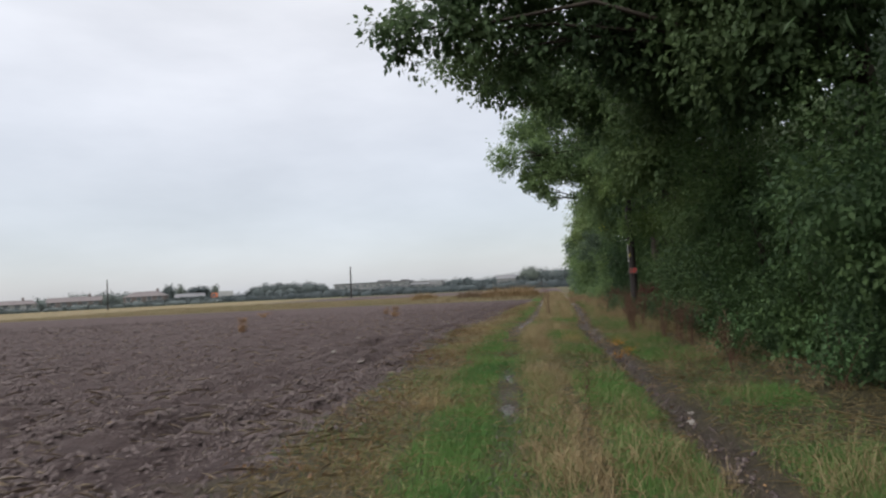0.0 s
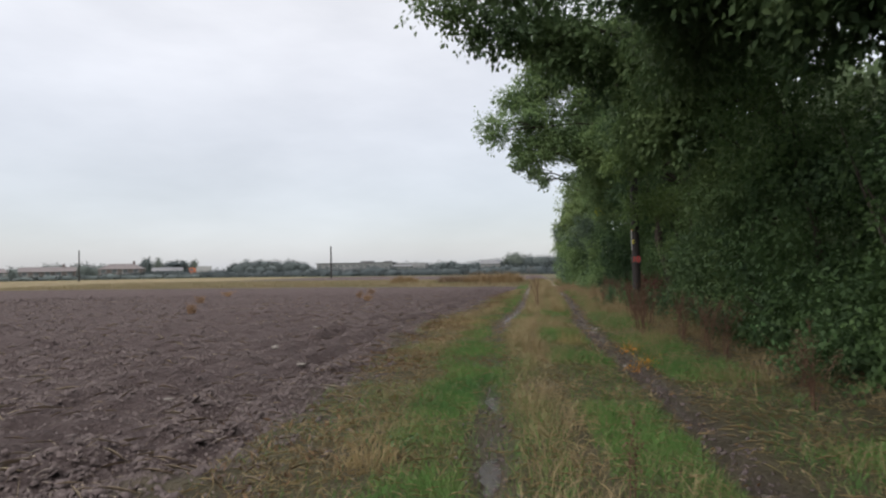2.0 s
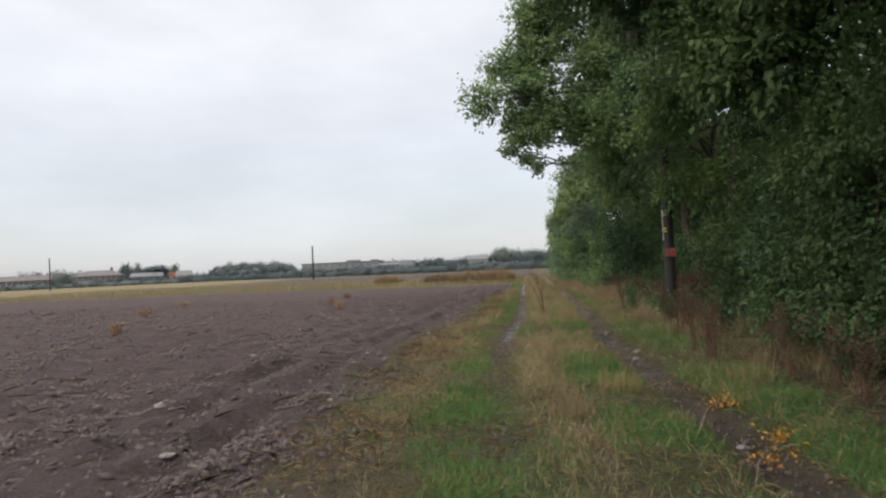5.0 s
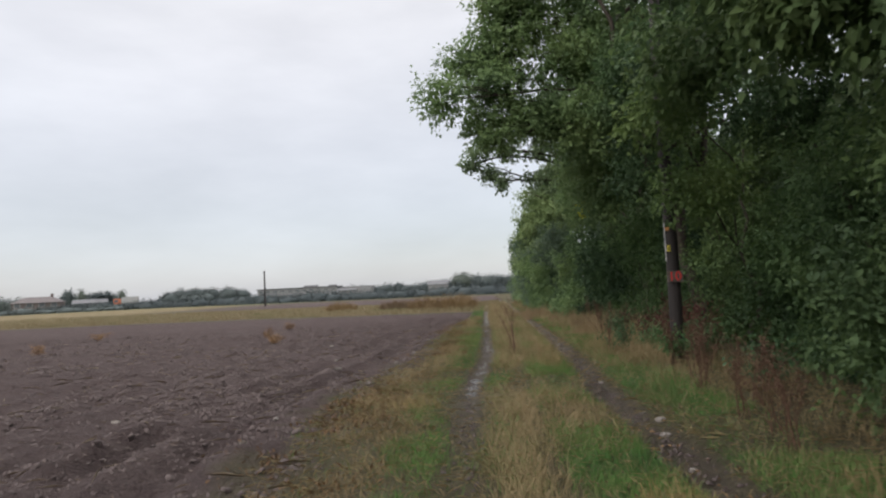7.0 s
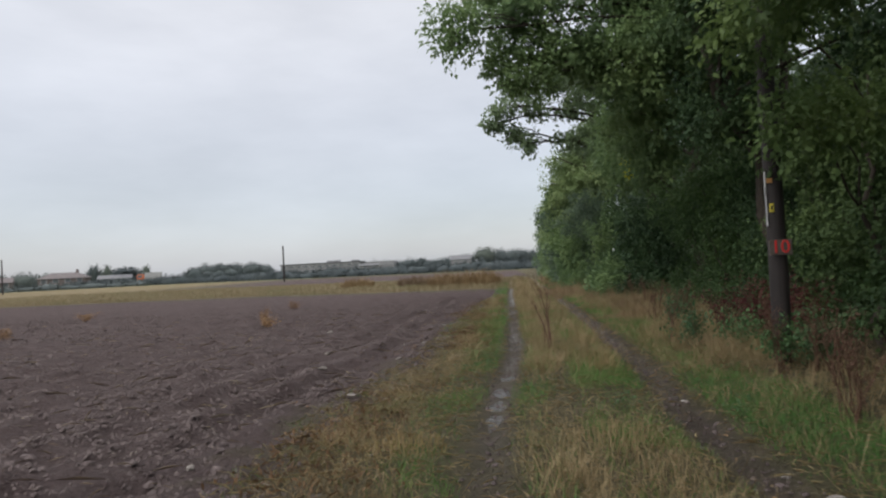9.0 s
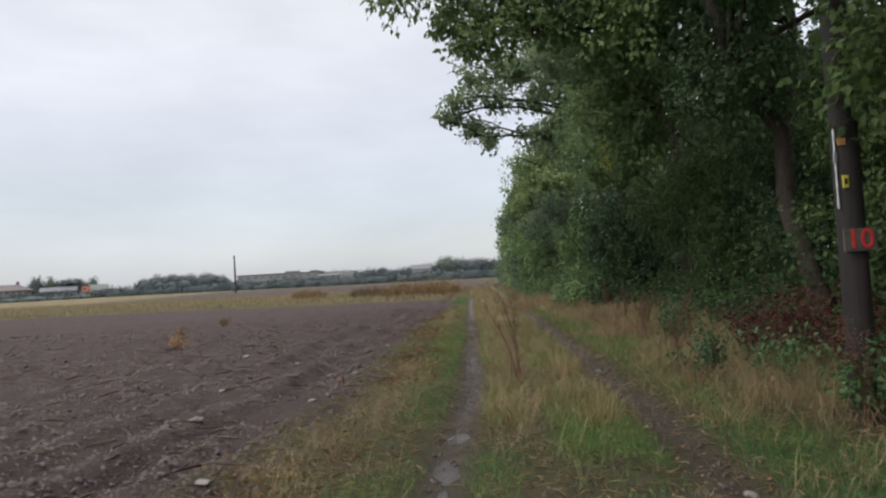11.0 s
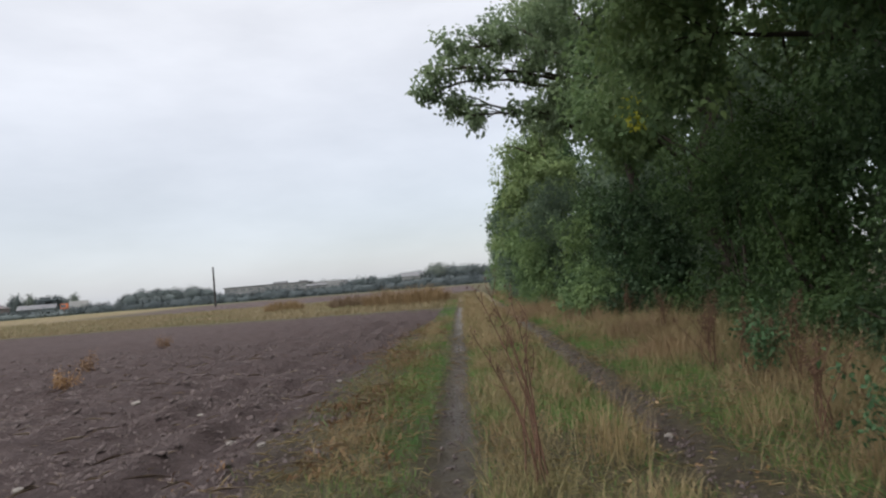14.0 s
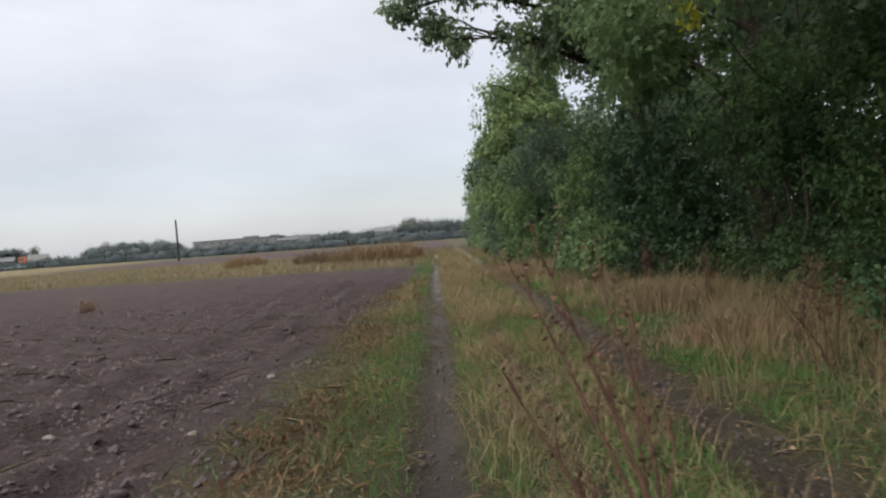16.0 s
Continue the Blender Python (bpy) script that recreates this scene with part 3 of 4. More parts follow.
far_pole(-34.3, 115.2, 5.7)
far_pole(-92.4, 127.6, 6.5)


# ---- distance ----
def core(c, r):
    """The dense inside of a far crown: a lumpy, uneven mass."""
    bm = bmesh.new()
    bmesh.ops.create_icosphere(bm, subdivisions=2 if c[3] < 5.5 else 3, radius=1.0)
    off = Vector(r.uniform(0, 50, 3))
    for v in bm.verts:
        k = 0.86 + 0.3 * noise.noise(v.co * 2.2 + off) + 0.16 * noise.noise(v.co * 6.0 + off)
        v.co = Vector((c[0] + v.co.x * c[3] * k, c[1] + v.co.y * c[4] * k, max(-0.2, c[2] + v.co.z * c[5] * k)))
    V = np.array([v.co[:] for v in bm.verts])
    F = np.array([[v.index for v in f.verts] for f in bm.faces])
    bm.free()
    return V, F


def far_mass(name, label, category, clumps, leaf, cover, seed, kind="", group=""):
    r = np.random.default_rng(seed)
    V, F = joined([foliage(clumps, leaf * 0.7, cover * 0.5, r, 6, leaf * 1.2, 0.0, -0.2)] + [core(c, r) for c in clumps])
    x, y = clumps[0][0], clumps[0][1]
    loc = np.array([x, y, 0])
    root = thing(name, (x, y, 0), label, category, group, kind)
    part("crown", mesh_of("crown", V - loc, F, M_LEAF_HAZED), M_LEAF_HAZED, root)
    V, F = joined([tube([(c[0] - x, c[1] - y, -0.2), (c[0] - x, c[1] - y, c[2])], (0.3, 0.15), 6) for c in clumps])
    part("trunk", mesh_of("trunk", V, F, M_BARK, True), M_BARK, root)
    return root


q = np.random.default_rng(77)
far_mass("copse", "rounded copse greyed by haze far across the fields", "copse", [(-141 + i * 4.4, 300 + q.uniform(-6, 6), 2.4 + 0.4 * math.sin(i / 8 * math.pi), 4.4, 4, 2.6 + 1.5 * math.sin((i + 0.6) / 9 * math.pi)) for i in range(9)], 0.55, 1.3, 701, "stuff")
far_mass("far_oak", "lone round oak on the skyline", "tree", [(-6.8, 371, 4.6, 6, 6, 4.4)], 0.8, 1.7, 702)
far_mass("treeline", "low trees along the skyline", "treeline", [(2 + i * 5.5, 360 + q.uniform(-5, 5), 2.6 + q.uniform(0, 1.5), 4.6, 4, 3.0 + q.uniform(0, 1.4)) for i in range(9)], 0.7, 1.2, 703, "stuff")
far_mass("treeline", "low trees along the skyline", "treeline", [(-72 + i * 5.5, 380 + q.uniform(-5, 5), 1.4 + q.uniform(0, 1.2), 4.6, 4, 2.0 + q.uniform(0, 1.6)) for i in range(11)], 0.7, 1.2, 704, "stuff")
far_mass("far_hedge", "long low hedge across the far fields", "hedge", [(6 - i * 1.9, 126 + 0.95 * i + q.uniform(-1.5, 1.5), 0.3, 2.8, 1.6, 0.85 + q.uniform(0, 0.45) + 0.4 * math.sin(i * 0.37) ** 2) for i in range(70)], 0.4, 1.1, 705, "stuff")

# foliage that hangs round the pole, a light spray and a yellowed one
tree("field_maple", "tall field maple with fresh green leaves in the hedgerow", 6.2, 33.0, 7, [(3.5, 32.8, 4.75, 0.36, 0.5, 0.5), (3.7, 32.9, 5.5, 0.45, 0.5, 0.5)], M_LEAF_LIGHT, 0.085, 0.9, 142, 0.06)
tree("elder_tree", "slender elder branch hanging beside the pole", 5.2, 24.9, 5, [ball(3.4, 23.35, 3.15, 0.42), ball(3.2, 23.3, 4.6, 0.7), ball(4.2, 23.6, 3.2, 0.5)], M_LEAF_MID, 0.1, 0.9, 140, 0.06)
tree("yellowing_maple", "thin maple with one yellowed leaf spray", 5.6, 34.0, 6, [(3.3, 32.4, 3.85, 0.1, 0.1, 0.24)], M_LEAF_YELLOW, 0.09, 0.8, 141, 0.04, per=5, spray=0.12)


# ---- far buildings ----
# brick and tile colours are greyed to carry the haze of distance
M_BRICK_HAZED = grainy("hazed_brick", (0.15, 0.12, 0.115), (0.2, 0.165, 0.155), 0.6, 0.9, 0.2, 6.0)
M_ROOF_HAZED = grainy("hazed_tile_roof", (0.1, 0.088, 0.09), (0.135, 0.12, 0.12), 0.5, 0.9, 0.2, 5.0)
M_SLATE = grainy("grey_sheet_roof", (0.09, 0.092, 0.1), (0.13, 0.132, 0.14), 0.5, 0.7, 0.3, 5.0)
M_WHITE = grainy("white_render", (0.34, 0.335, 0.335), (0.42, 0.415, 0.415), 0.7, 0.8, 0.3, 6.0)
M_PANE = grainy("dark_pane", (0.1, 0.11, 0.12), (0.15, 0.16, 0.17), 0.5, 0.15, 0.5, 4.0)
M_CLAD = grainy("grey_cladding", (0.17, 0.17, 0.18), (0.24, 0.24, 0.25), 0.3, 0.7, 0.3, 3.0)
M_ORANGE_BODY = grainy("orange_bodywork", (0.5, 0.14, 0.06), (0.6, 0.19, 0.09), 0.8, 0.4, 0.5, 8.0)
M_TYRE = grainy("tyre_rubber", (0.02, 0.02, 0.02), (0.035, 0.035, 0.035), 3.0, 0.8, 0.2)


def roof_bm(w, d, eave, ridge, hip=0.0, over=0.35):
    bm = bmesh.new()
    a, b = w / 2 + over, d / 2 + over
    lo = [bm.verts.new(p) for p in ((-a, -b, eave), (a, -b, eave), (a, b, eave), (-a, b, eave))]
    lo2 = [bm.verts.new((v.co.x, v.co.y, eave - 0.2)) for v in lo]
    t = [bm.verts.new((-a + hip, 0, ridge)), bm.verts.new((a - hip, 0, ridge))]
    for f in ((lo[0], lo[1], t[1], t[0]), (lo[2], lo[3], t[0], t[1]), (lo[1], lo[2], t[1]), (lo[3], lo[0], t[0]), (lo2[3], lo2[2], lo2[1], lo2[0])):
        bm.faces.new(f)
    for i in range(4):
        bm.faces.new((lo2[i], lo2[(i + 1) % 4], lo[(i + 1) % 4], lo[i]))
    return bm


def house(x, y, w, d, eave, ridge, wall, roof, label, hip=0.0, turn=0.0, windows=4, storeys=2, name="house", chimney=True):
    root = thing(name, (x, y, -0.1), label, "house" if name == "house" else "building", "buildings on the skyline")
    part("wall", box_bm(0, 0, eave / 2 - 0.1, w, d, eave), wall, root)
    rf = part("roof", roof_bm(w, d, eave, ridge, hip), roof, root)
    if chimney:
        part("chimney", box_bm(w * 0.28, 0, ridge + 0.2, 0.7, 0.7, 1.3, 0.03), M_BRICK_HAZED, rf)
    for s in range(storeys):
        for i in range(windows):
            wx = -w / 2 + (i + 0.5) * w / windows
            wz = eave * (s + 0.55) / storeys
            win = part("window", box_bm(wx, -d / 2 - 0.02, wz, min(1.6, w / windows * 0.6), 0.1, 1.3), M_WHITE, root)
            part("pane", box_bm(wx, -d / 2 - 0.08, wz, min(1.6, w / windows * 0.6) - 0.25, 0.04, 1.05), M_PANE, win)
    root.rotation_euler = (0, 0, radians(turn))
    return root


house(-131.5, 200, 12.5, 9, 3.2, 4.9, M_BRICK_HAZED, M_ROOF_HAZED, "brick house with brown hipped tile roof", 3.0, 25)
house(-119, 206, 9, 7, 2.3, 3.5, M_CLAD, M_SLATE, "low grey building with a sheet roof", 0.0, 25, 3, 1, chimney=False)
house(-150, 190, 15, 8, 2.7, 4.2, M_BRICK_HAZED, M_ROOF_HAZED, "terrace of brick houses with tile roof", 0.0, 35, 5)
house(-164, 178, 15, 8, 2.6, 3.9, M_WHITE, M_ROOF_HAZED, "white rendered house row with tile roof", 1.0, 38, 5)
house(-172, 165, 17, 8, 2.7, 3.9, M_BRICK_HAZED, M_SLATE, "long brick terrace with a pale roof edge", 0.0, 42, 6)
house(-186, 158, 17, 8, 2.7, 4.0, M_BRICK_HAZED, M_ROOF_HAZED, "terrace of brick houses with tile roof", 0.0, 45, 6)
house(-20, 366, 11, 10, 3.6, 6.0, M_CLAD, M_SLATE, "grey farm shed with a pitched roof", 0.0, 0, 2, 1, "barn", False)
house(-50, 262, 7, 4, 2.6, 3.2, M_CLAD, M_SLATE, "small dark storage shed", 0.0, 5, 2, 1, "shed", False)


def long_block(x, y):
    root = thing("office_block", (x, y, -0.1), "long grey flat-roofed block far across the fields", "building", "buildings on the skyline")
    part("wall", box_bm(0, 0, 2.6, 44, 14, 5.4), M_CLAD, root)
    part("wall", box_bm(31, 4, 2.4, 18, 14, 5.0), M_CLAD, root)
    rf = part("roof", box_bm(0, 0, 5.45, 45.2, 15, 0.35, 0.05), M_SLATE, root)
    part("plant_box", box_bm(6, 0, 6.1, 7, 5, 1.0, 0.05), M_CLAD, rf)
    part("plant_box", box_bm(18, 1, 6.0, 4, 4, 0.8, 0.05), M_CLAD, rf)
    for s in range(2):
        for i in range(11):
            win = part("window", box_bm(-20 + i * 4, -7.05, 1.5 + s * 2.4, 2.8, 0.15, 1.1), M_WHITE, root)
            part("pane", box_bm(-20 + i * 4, -7.15, 1.5 + s * 2.4, 2.5, 0.06, 0.9), M_PANE, win)
    return root


long_block(-97, 366)


def lorry(x, y, turn):
    root = thing("lorry", (x, y, 0.2), "orange and white lorry on the far road", "lorry")
    part("box_body", box_bm(1.1, 0, 2.0, 4.4, 2.3, 2.4, 0.05), M_WHITE, root)
    part("chassis", box_bm(0.2, 0, 0.65, 6.4, 1.9, 0.25, 0.03), M_BLACK, root)
    cab = part("cab", box_bm(-2.2, 0, 1.75, 1.9, 2.2, 2.0, 0.15), M_ORANGE_BODY, root)
    part("windscreen", box_bm(-2.4, -1.1, 2.15, 1.1, 0.06, 0.7), M_PANE, cab)
    for wx in (-2.1, 1.2, 2.4):
        for wy in (-0.95, 0.95):
            bm = bmesh.new()
            bmesh.ops.create_cone(bm, cap_ends=True, segments=16, radius1=0.45, radius2=0.45, depth=0.28, matrix=Matrix.Translation((wx, wy, 0.3)) @ Euler((radians(90), 0, 0)).to_matrix().to_4x4())
            wh = part("wheel", bm, M_TYRE, root)
            part("rim", box_bm(wx, wy * 1.16, 0.3, 0.3, 0.04, 0.3, 0.02), M_GALV, wh)
    root.rotation_euler = (0, 0, radians(turn))
    return root


lorry(-99, 190, 25)

for px, py, h in ((-142, 231, 7.2), (-145, 233, 6.5), (-138.5, 232, 6.9), (-126, 236, 6.6)):
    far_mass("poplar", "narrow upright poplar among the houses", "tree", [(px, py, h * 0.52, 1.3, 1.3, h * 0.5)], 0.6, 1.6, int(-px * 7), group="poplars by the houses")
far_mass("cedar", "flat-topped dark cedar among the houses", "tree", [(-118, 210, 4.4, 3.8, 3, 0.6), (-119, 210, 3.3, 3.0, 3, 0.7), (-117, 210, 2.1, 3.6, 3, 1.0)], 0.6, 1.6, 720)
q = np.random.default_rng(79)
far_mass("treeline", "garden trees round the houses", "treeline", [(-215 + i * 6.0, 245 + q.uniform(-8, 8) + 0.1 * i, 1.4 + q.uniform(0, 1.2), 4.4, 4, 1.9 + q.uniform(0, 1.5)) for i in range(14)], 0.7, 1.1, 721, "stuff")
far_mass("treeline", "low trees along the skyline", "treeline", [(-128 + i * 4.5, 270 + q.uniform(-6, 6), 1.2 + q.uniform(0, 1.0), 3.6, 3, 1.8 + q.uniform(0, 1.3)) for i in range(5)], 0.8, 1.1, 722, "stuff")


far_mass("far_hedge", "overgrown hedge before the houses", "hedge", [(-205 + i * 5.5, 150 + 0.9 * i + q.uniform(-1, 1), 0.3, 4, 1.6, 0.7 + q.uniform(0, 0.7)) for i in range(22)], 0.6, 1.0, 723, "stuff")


# ---- grass ----
def tri_blades(x, y, h, w, r, lean=0.5):
    """Short blades: one triangle each."""
    n = len(x)
    a = r.uniform(0, 2 * math.pi, n)
    z = ground_z(x, y)
    base = np.stack([x, y, z - 0.01], 1)
    side = np.stack([np.cos(a), np.sin(a), np.zeros(n)], 1) * w[:, None] * 0.5
    off = r.normal(0, lean, (n, 2)) * h[:, None]
    tip = base + np.stack([off[:, 0], off[:, 1], h], 1)
    V = np.stack([base - side, base + side, tip], 1).reshape(-1, 3)
    return V, np.arange(3 * n).reshape(-1, 3)


def bent_blades(x, y, h, w, r, dirx, diry, bend=0.45):
    """Tall blades that bow over: three triangles each."""
    n = len(x)
    a = r.uniform(0, 2 * math.pi, n)
    base = np.stack([x, y, ground_z(x, y) - 0.01], 1)
    side = np.stack([np.cos(a), np.sin(a), np.zeros(n)], 1) * w[:, None] * 0.5
    d = np.stack([dirx, diry, np.zeros(n)], 1) * (h * bend * (0.2 + 1.3 * r.random(n)))[:, None]
    mid = base + d * 0.3 + np.array([0, 0, 1.0]) * (h * 0.6)[:, None]
    tip = base + d + np.array([0, 0, 1.0]) * (h * (1.0 - 0.25 * r.random(n)))[:, None]
    V = np.stack([base - side, base + side, mid - side * 0.8, mid + side * 0.8, tip], 1).reshape(-1, 3)
    i = np.arange(n)[:, None] * 5
    F = np.concatenate([i + np.array([[0, 1, 3]]), i + np.array([[0, 3, 2]]), i + np.array([[2, 3, 4]])])
    return V, F


def band(x, a, b, soft=0.2):
    return np.clip((x - a) / soft, 0, 1) * np.clip((b - x) / soft, 0, 1)


def green_density(x, y):
    L, R, E = rut_left(y), rut_right(y), plough_edge(y)
    g = 0.6 * band(x, L - 0.9, L - 0.12) + band(x, L + 0.75, R - 0.15) + 0.95 * band(x, R + 0.2, R + 1.5, 0.3) + 0.1 * band(x, E - 0.3, L - 0.6) + (0.35 + 0.25 * np.clip((y - 18) / 4, 0, 1)) * band(x, L + 0.1, L + 0.7)
    g = g + 0.7 * band(x, L - 0.65, L + 0.25) * np.clip(0.25 + np.abs(y - 10.5) / 3, 0.25, 1) * np.clip((18.5 - y) / 3, 0, 1)
    g = g * np.clip(1.25 - (y - 12) / 20, 0.85, 1) * np.where(x < L, np.clip(1.6 - (y - 12) / 14, 0.8, 1), 1) + 0.35 * band(x, R + 1.4, hedge_face(y) + 0.2, 0.4) * np.clip((y - 22) / 4, 0, 1)
    patch = np.clip((fbm(x, y, 0.75, 61) - 0.4) * 3.6, 0.1, 0.9)
    return g * patch * (1 - masks(x, y)[1])


def dry_density(x, y):
    L, R, E = rut_left(y), rut_right(y), plough_edge(y)
    d = (0.75 - 0.25 * np.clip((y - 16) / 8, 0, 1)) * band(x, E + 0.1, L - 0.35, 0.6) + (1.3 - 0.65 * np.clip((y - 18) / 4, 0, 1)) * band(x, L + 0.18, L + 0.85, 0.2) + 0.4 * band(x, L + 0.8, R - 0.2) + 0.3 * band(x, R + 0.25, R + 1.0) + (0.85 - 0.3 * np.clip((y - 23) / 4, 0, 1)) * band(x, R + 0.75 + 0.75 * np.clip((21 - y) / 4, 0, 1), hedge_face(y) + 0.2 - 0.4 * np.clip((20 - y) / 4, 0, 1), 0.4)
    d = d * np.clip(0.6 + (y - 8) / 30, 0.6, 1.3)
    patch = np.clip((fbm(x, y, 0.6, 71) - 0.36) * 3.6, 0.16, 1)
    return d * patch * (1 - masks(x, y)[1])


def scatter(n, density, r, x0=-2.9, x1=5.2, y0=4.5, y1=62.0, fall=30.0):
    x = r.uniform(x0, x1, n)
    y = y0 + (y1 - y0) * r.random(n) ** 1.35
    keep = r.random(n) < density(x, y) * np.clip(1.25 - (y - fall) / 40, 0.35, 1)
    return x[keep], y[keep]


r = np.random.default_rng(501)
x, y = scatter(1900000, green_density, r)
h = 0.03 + 0.1 * r.random(len(x)) ** 1.5
V, F = tri_blades(x, y, h, 0.005 + 0.003 * r.random(len(x)) + 0.0005 * np.clip(y - 28, 0, 40), r)
tagged(new("grass", mesh_of("grass", V, F, M_GRASS)), "short wet green grass along the farm track", "grass", kind="stuff")

x, y = scatter(42000, dry_density, r)
n_per = 15
tx, ty = np.repeat(x, n_per), np.repeat(y, n_per)
ang = r.uniform(0, 2 * math.pi, len(tx))
tx2, ty2 = tx + r.normal(0, 0.09, len(tx)), ty + r.normal(0, 0.09, len(tx))
tall = np.clip(0.12 + 0.09 * (tx2 > rut_left(ty2)) + 0.12 * np.clip(tx2 - 2.2, 0, 1.5) + 0.003 * np.clip(ty2 - 12, 0, 40), 0.1, 0.42)
h = tall * (0.4 + 1.1 * fbm(tx2, ty2, 1.3, 77)) * (0.4 + 0.75 * r.random(len(tx)) + 0.9 * (r.random(len(tx)) > 0.96))
V, F = bent_blades(tx2, ty2, h, 0.003 + 0.002 * r.random(len(tx)) + 0.0004 * np.clip(ty2 - 28, 0, 40), r, np.cos(ang), np.sin(ang), 1.25)
tagged(new("dry_grass", mesh_of("dry_grass", V, F, M_STRAW)), "tall straw-coloured dead grass along the farm track", "grass", kind="stuff")

# flattened dead blades that mat the verges
n = 60000
x, y = r.uniform(-3.0, 4.4, n), 5 + 40 * r.random(n) ** 1.3
keep = (x > plough_edge(y) - 0.2) & (r.random(n) < 0.85 - 1.5 * masks(x, y)[1])
x, y = x[keep], y[keep]
D = unit(np.stack([r.normal(0, 1, len(x)), r.normal(0, 1, len(x)), r.normal(0, 0.3, len(x))], 1))
V, F = leaves(np.stack([x, y, ground_z(x, y) + 0.015 + 0.02 * r.random(len(x))], 1), D, 0.06 + 0.14 * r.random(len(x)), 0.004 + 0.005 * r.random(len(x)), r)
tagged(new("matted_grass", mesh_of("matted_grass", V, F, M_STRAW)), "flattened dead grass matted over the verge", "grass", kind="stuff")

# low rusty dead weeds where the soil meets the verge
n = 26000
y = 5 + 38 * r.random(n) ** 1.2
x = plough_edge(y) + 0.35 + r.normal(0, 0.42, n)
keep = (r.random(n) < np.clip((fbm(x, y, 0.9, 95) - 0.42) * 6, 0.03, 0.9) * np.clip((y - 11) / 7, 0.25, 1)) & (x < rut_left(y) - 0.35)
x, y = x[keep], y[keep]
D = unit(np.stack([r.normal(0, 0.8, len(x)), r.normal(0, 0.8, len(x)), 0.3 + 0.9 * r.random(len(x))], 1))
L = 0.035 + 0.085 * r.random(len(x)) ** 1.5
V, F = leaves(np.stack([x, y, ground_z(x, y) + 0.01], 1), D, L, 0.008 + 0.02 * r.random(len(x)) ** 2, r)
M_DEAD = leafy("dead_weed_leaf", [(0.06, 0.035, 0.022), (0.115, 0.065, 0.036), (0.16, 0.105, 0.06)], 0.8, 0.75, 0.15, 0.2)
tagged(new("dead_weeds", mesh_of("dead_weeds", V, F, M_DEAD)), "low rust-brown dead weeds along the plough edge", "weeds", kind="stuff")

M_ROUGH = leafy("rough_grass", [(0.155, 0.124, 0.073), (0.19, 0.15, 0.088), (0.12, 0.124, 0.06)], 0.2, 0.7, 0.2, 0.2)
# rough grass strip along the far end of the ploughed land
x = -62 + 64 * r.random(30000) ** 0.8
y = field_end(x) + 0.3 + (22 + np.clip(-0.2 * x, 0, 12)) * r.random(len(x)) ** 1.3
ang = r.uniform(0, 2 * math.pi, len(x))
V, F = bent_blades(x, y, 0.1 + 0.22 * r.random(len(x)), np.full(len(x), 0.03), r, np.cos(ang), np.sin(ang), 0.5)
tagged(new("rough_grass", mesh_of("rough_grass", V, F, M_ROUGH)), "rough yellow grass strip beyond the ploughed field", "grass", kind="stuff")


def tussock(cx, cy, rad, height, n, seed, mat, label, w=0.012, name="grass_tussock"):
    r = np.random.default_rng(seed)
    a, d = r.uniform(0, 2 * math.pi, n), rad * np.sqrt(r.random(n))
    x, y = cx + d * np.cos(a), cy + d * np.sin(a)
    h = height * (0.35 + 0.75 * r.random(n)) * (1.1 - 0.5 * (d / rad) ** 2)
    V, F = bent_blades(x, y, h, np.full(n, w), r, np.cos(a) * 0.6 + r.normal(0, 0.7, n), np.sin(a) * 0.6 + r.normal(0, 0.7, n), 0.5)
    z0 = float(ground_z(cx, cy))
    ob = new(name, mesh_of(name, V - np.array([cx, cy, z0]), F, mat))
    ob.location = (cx, cy, z0)
    return tagged(ob, label, "grass", "tussocks")


M_RUST = leafy("rusty_grass", [(0.19, 0.127, 0.075), (0.26, 0.18, 0.105), (0.31, 0.225, 0.135)], 0.6, 0.7, 0.2, 0.2)
M_REED = leafy("withered_reed", [(0.125, 0.088, 0.056), (0.16, 0.113, 0.072), (0.19, 0.14, 0.09)], 0.4, 0.7, 0.2, 0.2)
for i, (cx, cy, rad, hh) in enumerate([(2.7, 41, 0.9, 0.75), (2.2, 43.5, 0.8, 0.6), (3.4, 38, 0.8, 0.7), (3.6, 34, 0.7, 0.6), (3.2, 31.5, 0.6, 0.55), (2.9, 46, 1.0, 0.7)]):
    tussock(cx, cy, rad, hh * 0.72, 650, 820 + i, M_RUST, "mounded rusty dead grass beside the hedge", 0.011)
for i, (cx, cy, rad, hh) in enumerate([(-1.6, 61, 1.5, 1.3), (-3.8, 62, 1.6, 1.2), (-6.5, 64.5, 1.6, 1.0), (-12, 68, 1.4, 0.9)]):
    tussock(cx, cy, rad, hh, 900, 840 + i, M_REED, "tall brown reed clump at the field end", 0.04, "reed_clump")
for i, (cx, cy, rad, hh) in enumerate([(1.1, 24.2, 0.22, 0.5), (1.15, 26.6, 0.25, 0.6), (0.35, 15.1, 0.2, 0.36), (2.5, 27.2, 0.3, 0.5), (2.55, 16.6, 0.3, 0.5), (2.9, 12.6, 0.35, 0.5), (-1.1, 20.6, 0.35, 0.28), (-0.9, 9.2, 0.2, 0.3), (2.2, 29.5, 0.3, 0.45), (0.55, 20.5, 0.3, 0.36), (0.85, 24.95, 0.28, 0.55), (2.6, 26.0, 0.25, 0.4), (0.33, 15.0, 0.22, 0.4), (0.95, 16.2, 0.25, 0.4), (2.9, 30.6, 0.3, 0.5)]):
    tussock(cx, cy, rad, hh, 150, 860 + i, M_STRAW, "upright tuft of straw-coloured dead grass", 0.0045)


